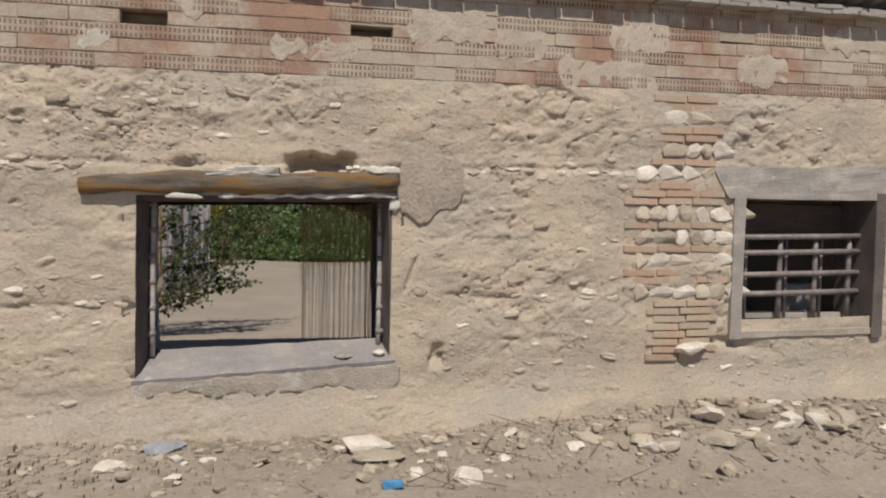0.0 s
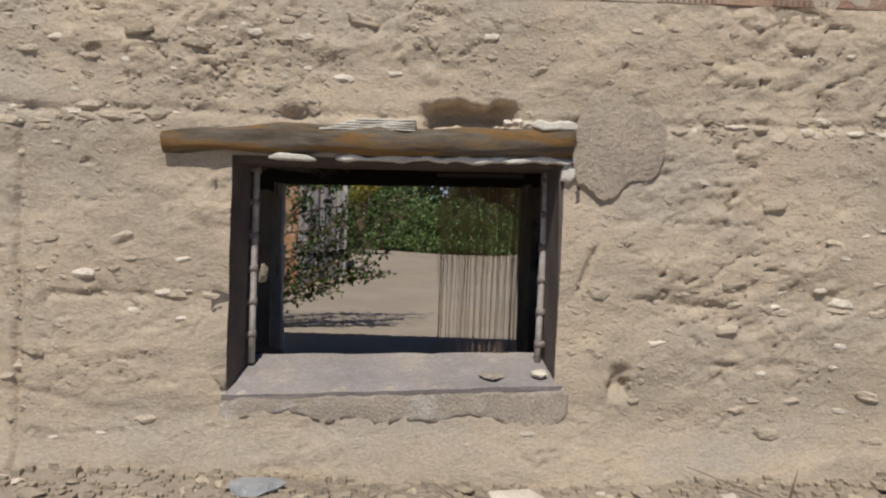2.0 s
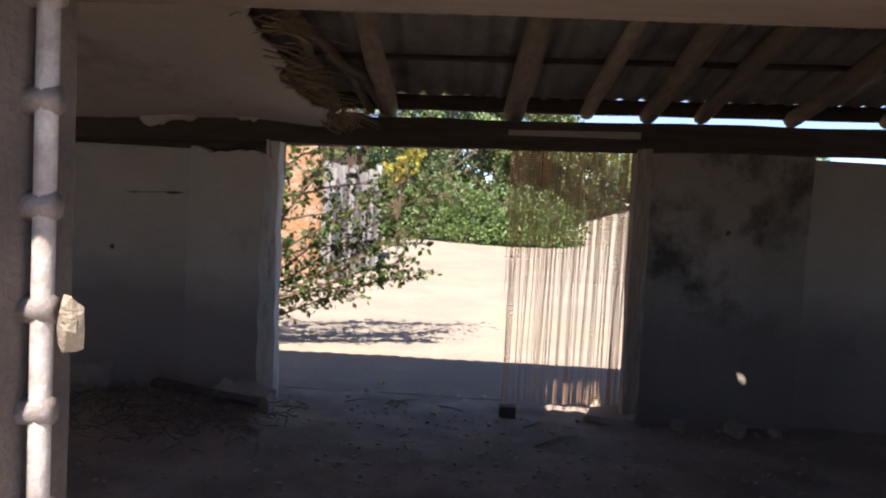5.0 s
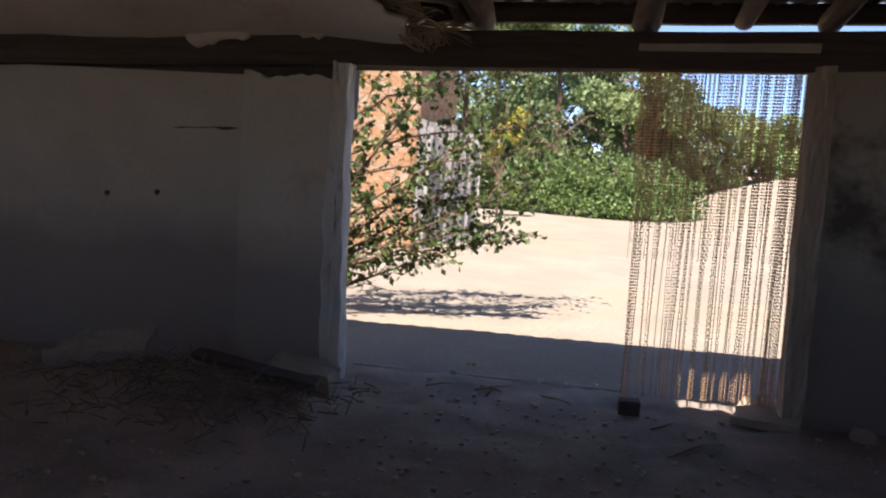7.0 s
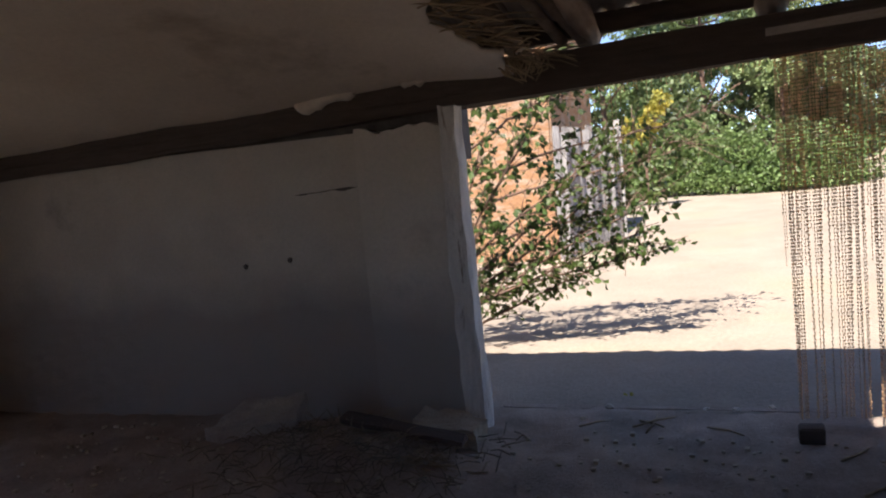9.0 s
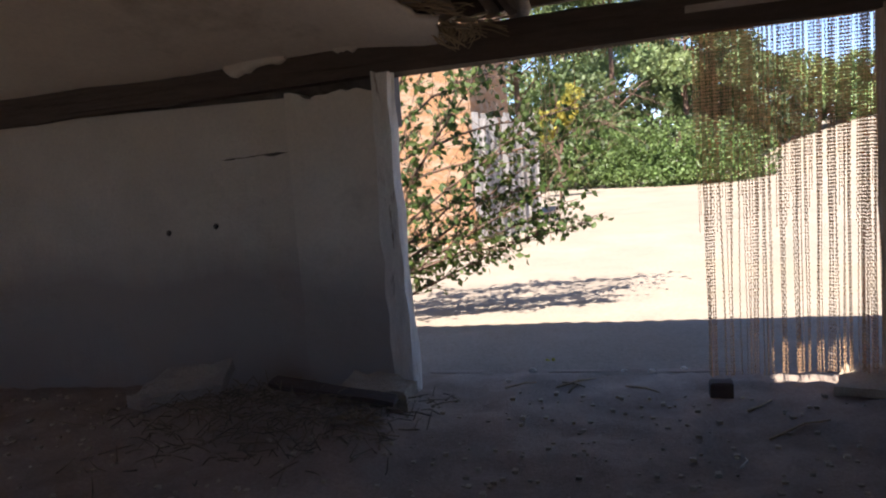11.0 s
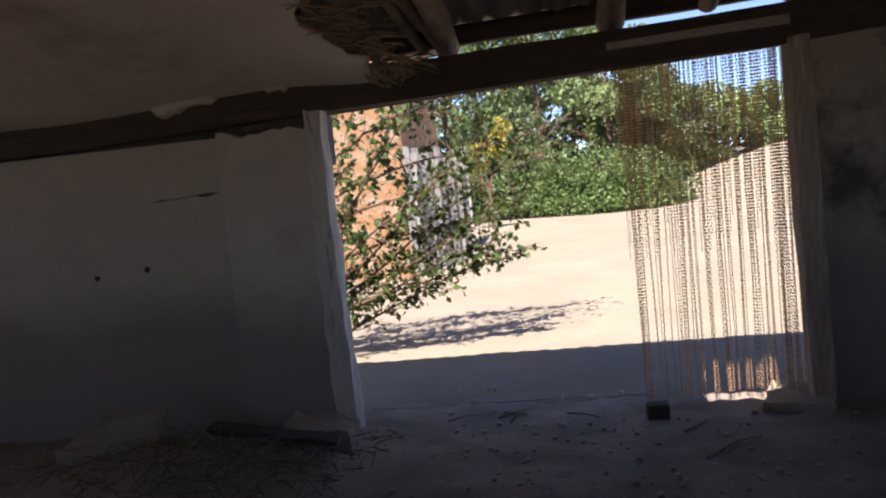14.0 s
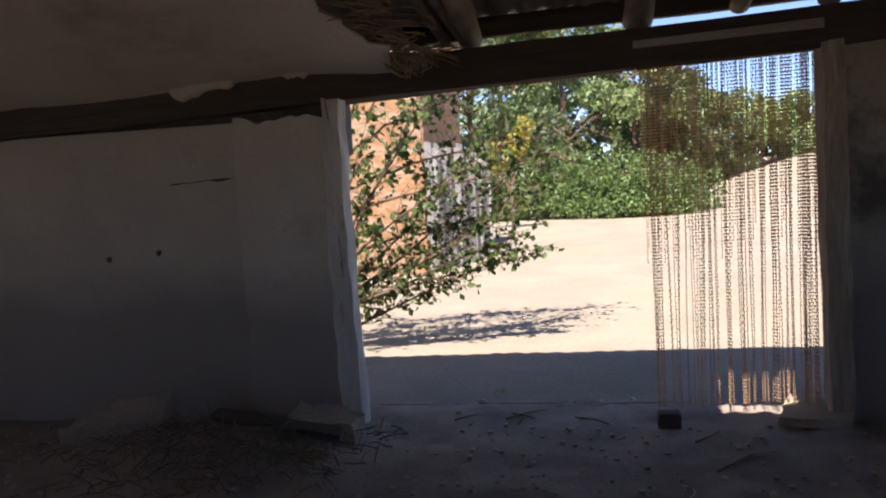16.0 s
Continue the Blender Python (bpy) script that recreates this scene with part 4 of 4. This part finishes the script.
# weathered plank fence running back from it
fence = thing("fence", "tall weathered grey plank fence beside the yard", "fence")
bm = bmesh.new()
add_box(bm, (-0.07, -0.012, 0), (0.07, 0.012, 1), 0.004, 0.004, 1, 2)
plank = bpy.data.meshes.new("plank")
bm.to_mesh(plank)
bm.free()
plank.materials.append(GREY_WOOD)
rng = random.Random(5)
for k in range(18):
    u = k / 17
    ob = put("plank", plank, None, fence)
    ob.matrix_basis = pose(-1.54 + 0.68 * u, 19.55 + 2.2 * u, -0.38, rng.uniform(-1, 1), rng.uniform(-2, 2), 44 + rng.uniform(-16, 16)) @ Matrix.Diagonal((1, 1, 2.15 + rng.uniform(-0.12, 0.15), 1))
for z in (0.3, 1.5):
    tube("rail", line((-1.56, 19.6, z), (-0.86, 21.85, z), 4), 0.03, GREY_WOOD, fence)
box("post", (-0.84, 21.9, -0.4), (-0.72, 22.02, 2.0), GREY_WOOD, fence, "weathered grey post", 0.01, 0.01, 2)

# ---- things on the shed floor ----
rng = random.Random(31)
b = tagged(box("brick_block", (1.33, 11.27, -0.345), (1.46, 11.38, -0.235), DARK_WOOD, None, "", 0.008, 0.006, 2), "dark half brick lying on the earth floor", "brick")
tagged(slab("stone_slab", [(2.02, 11.40, -0.30), (2.38, 11.28, -0.28), (2.50, 11.62, -0.22), (2.15, 11.72, -0.25)], (0, 0, -0.05), STONE, None, "", 0.01), "flat pale stone slab leaning at the door post", "stone slab")
for k, (x, y, s) in enumerate(((0.23, 11.86, 0.06), (0.84, 11.88, 0.05), (1.02, 11.85, 0.06), (1.23, 11.93, 0.06), (0.1, 11.6, 0.04), (2.75, 11.30, 0.16), (3.15, 11.25, 0.22), (3.45, 11.2, 0.12))):
    tagged(rock("pebble", (x, y, floor_height(x, y) + s * 0.2), (s, s * 0.8, s), WHITE_STONE if k < 5 else STONE, k, 40 * k, flat=0.6), "small whitish stone on the earth floor", "stone", group="stones on the floor")
leaf = thing("fallen_leaf", "bright yellow fallen leaf on the doorstep", "leaf", (0.31, 12.15, -0.325))
leaves("blade", [(0, 0, 0), (0.02, 0.01, 0.005), (-0.02, 0.02, 0.0)], 0.07, YELLOW_LEAF, leaf, 2, up=0)


def floor_stick(a, b, r, mat, label):
    za, zb = floor_height(*a) + r, floor_height(*b) + r
    mid = ((a[0] + b[0]) / 2 + 0.02, (a[1] + b[1]) / 2, floor_height((a[0] + b[0]) / 2, (a[1] + b[1]) / 2) + r + 0.006)
    ob = tube("stick", [(*a, za), mid, (*b, zb)], [r, r * 0.9, r * 0.5], mat, None, "", 6, 0.2)
    tagged(ob, label, "stick", group="sticks on the floor")


for a, b in (((1.55, 10.72), (1.88, 10.92)), ((1.50, 11.05), (1.66, 11.28)), ((0.42, 11.5), (0.66, 11.72)), ((0.45, 11.62), (0.60, 11.52)), ((0.50, 11.45), (0.55, 11.74)), ((0.1, 11.45), (0.28, 11.6)), ((0.85, 11.5), (1.05, 11.42))):
    floor_stick(a, b, 0.007, CANE, "thin dry twig lying on the earth floor")
floor_stick((1.36, 10.33), (1.40, 10.48), 0.006, WHITE_PLASTER, "short white stick on the earth floor")
tagged(slab("rubble_slab", [(-2.15, 10.75, -0.17), (-1.62, 10.95, -0.14), (-1.66, 11.2, -0.05), (-2.1, 11.1, -0.08)], (0, 0, -0.07), CEMENT, None, "", 0.03), "broken pale plaster slab on the rubbish heap", "slab")
tagged(slab("old_board", [(-1.3, 10.95, -0.13), (-0.45, 10.80, -0.19), (-0.44, 10.90, -0.18), (-1.28, 11.06, -0.11)], (0, 0, -0.03), DARK_WOOD, None, "", 0.01), "dark old board lying on straw", "board")
tagged(slab("plaster_chunk", [(-0.85, 11.0, -0.17), (-0.42, 10.95, -0.2), (-0.40, 11.15, -0.16), (-0.8, 11.2, -0.13)], (0, 0, -0.12), STONE, None, "", 0.03), "fallen plaster chunk beside the pilaster", "rubble")
vs_bm = bmesh.new()
for k in range(520):
    x, y = rng.gauss(-1.1, 0.5), rng.gauss(10.65, 0.28)
    if y > 11.25 or x > -0.2:
        continue
    a = rng.uniform(0, 6.28)
    l = rng.uniform(0.05, 0.2)
    z = floor_height(x, y) + rng.uniform(0.0, 0.05)
    add_tube(vs_bm, [(x, y, z), (x + math.cos(a) * l * 0.5, y + math.sin(a) * l * 0.5, z + rng.uniform(0, 0.04)), (x + math.cos(a) * l, y + math.sin(a) * l, z + rng.uniform(-0.01, 0.06))], [0.004, 0.004, 0.002], 4)
tagged(part("straw_heap", vs_bm, STRAW), "heap of dark dry straw and twigs on the floor", "straw", kind="stuff")
tuft = bmesh.new()
for k in range(60):
    a = rng.uniform(-0.6, 3.6)
    l = rng.uniform(0.1, 0.24)
    add_tube(tuft, [(-0.62, 10.62, -0.26), (-0.62 + math.cos(a) * l * 0.5, 10.62 + rng.uniform(-0.05, 0.05), -0.26 + abs(math.sin(a)) * l * 0.45), (-0.62 + math.cos(a) * l, 10.6 + rng.uniform(-0.1, 0.1), -0.26 + abs(math.sin(a)) * l * 0.45)], [0.004, 0.0035, 0.002], 4)
tagged(part("straw_tuft", tuft, CANE), "tuft of pale dry grass on the rubbish heap", "straw", kind="stuff")
chips = bmesh.new()
for k in range(650):
    x, y = rng.uniform(-3.5, 3.6), rng.uniform(9.4, 11.35)
    s = rng.uniform(0.008, 0.03)
    z = floor_height(x, y)
    add_box(chips, (x, y, z - 0.004), (x + s, y + s * rng.uniform(0.5, 1.5), z + s * 0.5))
tagged(part("floor_chips", chips, STONE), "scattered crumbs of plaster and grit on the floor", "debris", kind="stuff")

# ---- rubble along the foot of the front wall ----
def lay(x, y, size, mat, seed, turn, tilt, label, name="rubble_stone", flat=0.5):
    z = ground_height(x, y) + size[2] * flat * 0.28
    tagged(rock(name, (x, y, z), size, mat, seed, turn, tilt, None, flat, 9), label, "stone", group="rubble by the wall")


lay(0.32, 6.18, (0.30, 0.2, 0.2), BLUE_STONE, 1, 20, 8, "smooth grey blue stone half buried in earth")
lay(0.05, 5.95, (0.22, 0.18, 0.2), WHITE_STONE, 2, 60, 10, "white broken stone at the wall foot")
lay(1.62, 6.10, (0.46, 0.2, 0.22), WHITE_STONE, 3, 4, 4, "long white limestone block lying on rubble")
lay(1.66, 5.92, (0.42, 0.18, 0.16), STONE, 0, 8, 4, "long tan stone block lying on rubble")
lay(2.15, 5.5, (0.22, 0.2, 0.22), WHITE_STONE, 4, 30, 14, "white broken stone at the wall foot")
lay(2.25, 6.25, (0.14, 0.1, 0.2), STONE, 2, 10, 20, "upright tan stone by the wall")
rng = random.Random(77)
for k in range(46):
    x, y = 4.3 + rng.gauss(0, 0.7), 5.85 + rng.gauss(0, 0.3)
    if y > 6.42:
        continue
    s = rng.uniform(0.09, 0.26)
    lay(x, y, (s * 1.2, s * rng.uniform(0.5, 1), s * rng.uniform(0.7, 1.3)), rng.choice((STONE, STONE, WHITE_STONE, MORTAR)), k, rng.uniform(0, 180), rng.uniform(-40, 40), "broken pale stone in the rubble heap")
for k in range(190):
    x, y = rng.uniform(-1.8, 5.8), 6.35 - abs(rng.gauss(0, 0.5))
    s = rng.uniform(0.03, 0.11)
    lay(x, y, (s * 1.3, s, s), rng.choice((STONE, STONE, WHITE_STONE, MORTAR)), k, rng.uniform(0, 180), rng.uniform(-20, 20), "small tan stone in the dirt", "small_stone")
tagged(box("plastic_scrap", (1.62, 5.40, 0.05), (1.76, 5.46, 0.10), BLUE_BIT, None, "", 0.01, 0.03, 2), "scrap of blue plastic among the stones", "litter")
floor_twigs = bmesh.new()
for k in range(40):
    x, y, a, l = rng.uniform(1.2, 5.5), rng.uniform(5.2, 6.3), rng.uniform(0, 3.1), rng.uniform(0.1, 0.4)
    z = ground_height(x, y) + 0.03
    add_tube(floor_twigs, [(x, y, z), (x + math.cos(a) * l, y + math.sin(a) * l, z + rng.uniform(-0.01, 0.08))], [0.005, 0.002], 4)
tagged(part("dry_twigs", floor_twigs, STRAW), "dry twigs strewn over the rubble", "twigs", kind="stuff")
gravel = bmesh.new()
for k in range(4200):
    x, y = rng.uniform(-2, 6), 6.5 - abs(rng.gauss(0, 0.7))
    s, z = 0.008 + 0.04 * rng.random() ** 2.5, ground_height(x, y)
    add_box(gravel, (x, y, z - 0.01), (x + s, y + s * rng.uniform(0.6, 1.4), z + s * rng.uniform(0.3, 0.8)))
tagged(part("gravel", gravel, STONE), "loose gravel and clods at the wall foot", "gravel", kind="stuff")

# ---- pieces of the front wall ----
rng = random.Random(9)


def piece_mesh(name, w, d, h, mat, holes=0):
    """A brick with worn edges; with holes, its end carries two rows of flat faces coloured like shaded cells."""
    bm = bmesh.new()
    add_box(bm, (0, 0, 0), (w, d, h), 0.004)
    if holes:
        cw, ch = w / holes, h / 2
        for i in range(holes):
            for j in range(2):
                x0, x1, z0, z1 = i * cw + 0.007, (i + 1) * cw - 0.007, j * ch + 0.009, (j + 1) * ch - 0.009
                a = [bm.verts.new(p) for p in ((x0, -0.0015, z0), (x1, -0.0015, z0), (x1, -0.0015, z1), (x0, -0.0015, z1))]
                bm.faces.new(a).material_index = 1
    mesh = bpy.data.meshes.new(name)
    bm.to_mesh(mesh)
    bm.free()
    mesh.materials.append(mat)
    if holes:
        mesh.materials.append(CELL_SHADE)
    return mesh


# the dark inside of hollow cells, given as colour on flat faces
CELL_SHADE = material("brick_cell_shade", (0.12, 0.08, 0.055), (0.3, 0.22, 0.16), 3, 60, 0.0)
stretcher = piece_mesh("brick", 0.3, 0.09, 0.093, BRICK)
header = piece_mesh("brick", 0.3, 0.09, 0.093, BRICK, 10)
for row in range(7):
    z0 = 2.605 + 0.097 * row
    for k in range(28):
        x = -2.3 + 0.304 * k + (0.15 if row % 2 else 0.0)
        if (row == 3 and k in (7, 12)) or (row == 4 and k == 22):
            continue
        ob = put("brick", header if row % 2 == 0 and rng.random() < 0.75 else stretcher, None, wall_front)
        ob.matrix_basis = pose(x, FACE - 0.002 + rng.uniform(-0.004, 0.004), z0 + shear(x), rng.uniform(-0.3, 0.3), rng.uniform(-0.3, 0.3), rng.uniform(-0.2, 0.2))
# brick and stone pier between the windows
pier = piece_mesh("brick", 0.27, 0.1, 0.05, PIER_BRICK)
z = 0.50
pattern = "bbbbbbbb" + "s" + "bb" + "s" + "bs" + "bs" + "bbb" + "s" + "b" + "s" + "bb" + "s" + "bb"
for row, kind_of in enumerate(pattern):
    wide = 0.95 < z < 1.95
    x0, x1 = (3.68, 4.55) if wide else (3.89, 4.46)
    if kind_of == "b":
        x = x0 + (0.0 if row % 2 else -0.06)
        while x < x1 - 0.15:
            ob = put("brick", pier, None, wall_front)
            ob.matrix_basis = pose(x, FACE - 0.014 + rng.uniform(-0.005, 0.005), z + shear(x), 0, rng.uniform(-1, 1), rng.uniform(-1.5, 1.5))
            x += 0.285
        z += 0.060
    else:
        x = x0 + 0.05
        while x < x1:
            s = rng.uniform(0.07, 0.2)
            rock("wall_stone", (x + s / 2, FACE - 0.006, z + 0.055 + shear(x)), (s * 1.35, 0.04, rng.uniform(0.12, 0.165)), rng.choice((STONE, SMEAR, SMEAR, WHITE_STONE, WHITE_STONE)), rng.randrange(9), 0, rng.uniform(-8, 8), wall_front, 0.9, 5)
            x += s + 0.02
        z += 0.125
tagged(rock("wall_stone", (4.21, FACE - 0.05, 0.66), (0.28, 0.07, 0.12), WHITE_STONE, 1, 0, 0, wall_front, 0.9))
# stones bedded in the earth
count = 0
while count < 290:
    x, z = rng.uniform(-2.2, 6.2), rng.uniform(0.25, 2.5)
    band = math.exp(-((z - 1.95) / 0.07) ** 2) + math.exp(-((z - 1.08) / 0.08) ** 2) + 0.9 * math.exp(-((z - 2.42) / 0.14) ** 2) * (x < 1.5) + 0.22
    if rng.random() > band:
        continue
    if -0.3 < x < 2.35 and 0.36 < z < 2.08 and not (x < -0.05) or 4.4 < x and 0.6 < z < 2.15 or 3.6 < x < 4.62 and z > 0.45:
        continue
    s = rng.choice((0.03, 0.035, 0.04, 0.05, 0.06, 0.09)) * rng.uniform(0.8, 1.3)
    rock("wall_stone", (x, FACE - relief(x, z) + 0.006, z + shear(x)), (s * 1.5, s * 0.5, s * 0.8), rng.choice((STONE, SMEAR, MORTAR, SMEAR, WHITE_STONE, WHITE_STONE)), rng.randrange(5), 0, rng.uniform(-25, 25), wall_front, 0.8)
    count += 1
for x, z, w, h in ((-0.20, 1.02, 0.2, 0.09), (0.0, 1.03, 0.12, 0.06), (2.03, 1.08, 0.13, 0.08), (3.30, 1.37, 0.16, 0.05), (3.0, 1.0, 0.22, 0.06), (3.35, 1.0, 0.2, 0.06), (3.55, 1.0, 0.14, 0.07), (2.25, 0.5, 0.08, 0.05), (-0.9, 1.0, 0.14, 0.2), (-0.35, 2.35, 0.1, 0.06), (0.35, 2.35, 0.1, 0.06)):
    rock("wall_stone", (x, FACE - relief(x, z) + 0.016, z + shear(x)), (w, 0.06, h), STONE, int(w * 100), 0, 5, wall_front, 0.9)

# course of bedded stones beside the lintel and along the old lift joint
x = 2.38
while x < 3.62:
    s = rng.uniform(0.05, 0.13)
    rock("wall_stone", (x + s / 2, FACE - relief(x, 1.95) + 0.01, 1.945 + rng.uniform(-0.03, 0.03) + shear(x)), (s * 1.3, 0.04, rng.uniform(0.03, 0.085)), rng.choice((STONE, SMEAR, SMEAR, WHITE_STONE)), rng.randrange(9), 0, rng.uniform(-12, 12), wall_front, 0.9)
    x += s + rng.uniform(0.0, 0.03)
x = -1.6
while x < -0.32:
    s = rng.uniform(0.05, 0.14)
    rock("wall_stone", (x + s / 2, FACE - relief(x, 1.92) + 0.01, 1.93 + rng.uniform(-0.035, 0.035) + shear(x)), (s * 1.3, 0.045, rng.uniform(0.04, 0.09)), rng.choice((STONE, SMEAR, EARTH, STONE)), rng.randrange(9), 0, rng.uniform(-12, 12), wall_front, 0.9)
    x += s + rng.uniform(0.0, 0.05)

# fine pebbles in the earth, too many to count
r = np.random.RandomState(14)
vs, fs, n = [], [], 0
while n < 2600:
    x, z = r.uniform(-2.4, 6.4), r.uniform(0.3, 2.57)
    thick = 0.25 + 0.75 * smooth(1.9, 2.3, z) * smooth(2.6, 0.8, x) if x < 2.6 else 0.25
    thick += math.exp(-((z - 1.95) / 0.05) ** 2) + 0.6 * math.exp(-((z - 1.05) / 0.08) ** 2)
    if r.rand() > thick * (0.5 + fb(x * 1.5, 2, z * 1.5)) or -0.27 < x < 1.88 and 0.32 < z < 1.97 or 1.83 < x < 2.35 and 1.6 < z < 2.05 or 4.4 < x < 6.3 and 0.65 < z < 2.16:
        continue
    s = 0.007 + 0.016 * r.rand() ** 2.5
    y = FACE - relief(x, z)
    k, zz = len(vs), z + shear(x)
    j = r.uniform(0.6, 1.4, 6)
    vs += [(x - s * 1.4 * j[0], y, zz + s * 0.2), (x, y, zz - s * j[1]), (x + s * 1.4 * j[2], y, zz - s * 0.2), (x + s * 0.2, y, zz + s * j[3]), (x - s * 0.3, y - s * 0.3 * j[4], zz + s * 0.3), (x + s * 0.4, y - s * 0.3 * j[5], zz - s * 0.2)]
    fs += [(k, k + 1, k + 5, k + 4), (k + 1, k + 2, k + 5), (k + 2, k + 3, k + 4, k + 5), (k + 3, k, k + 4)]
    n += 1
tagged(raw("pebbles", vs, fs, SMEAR, wall_front), kind="stuff")
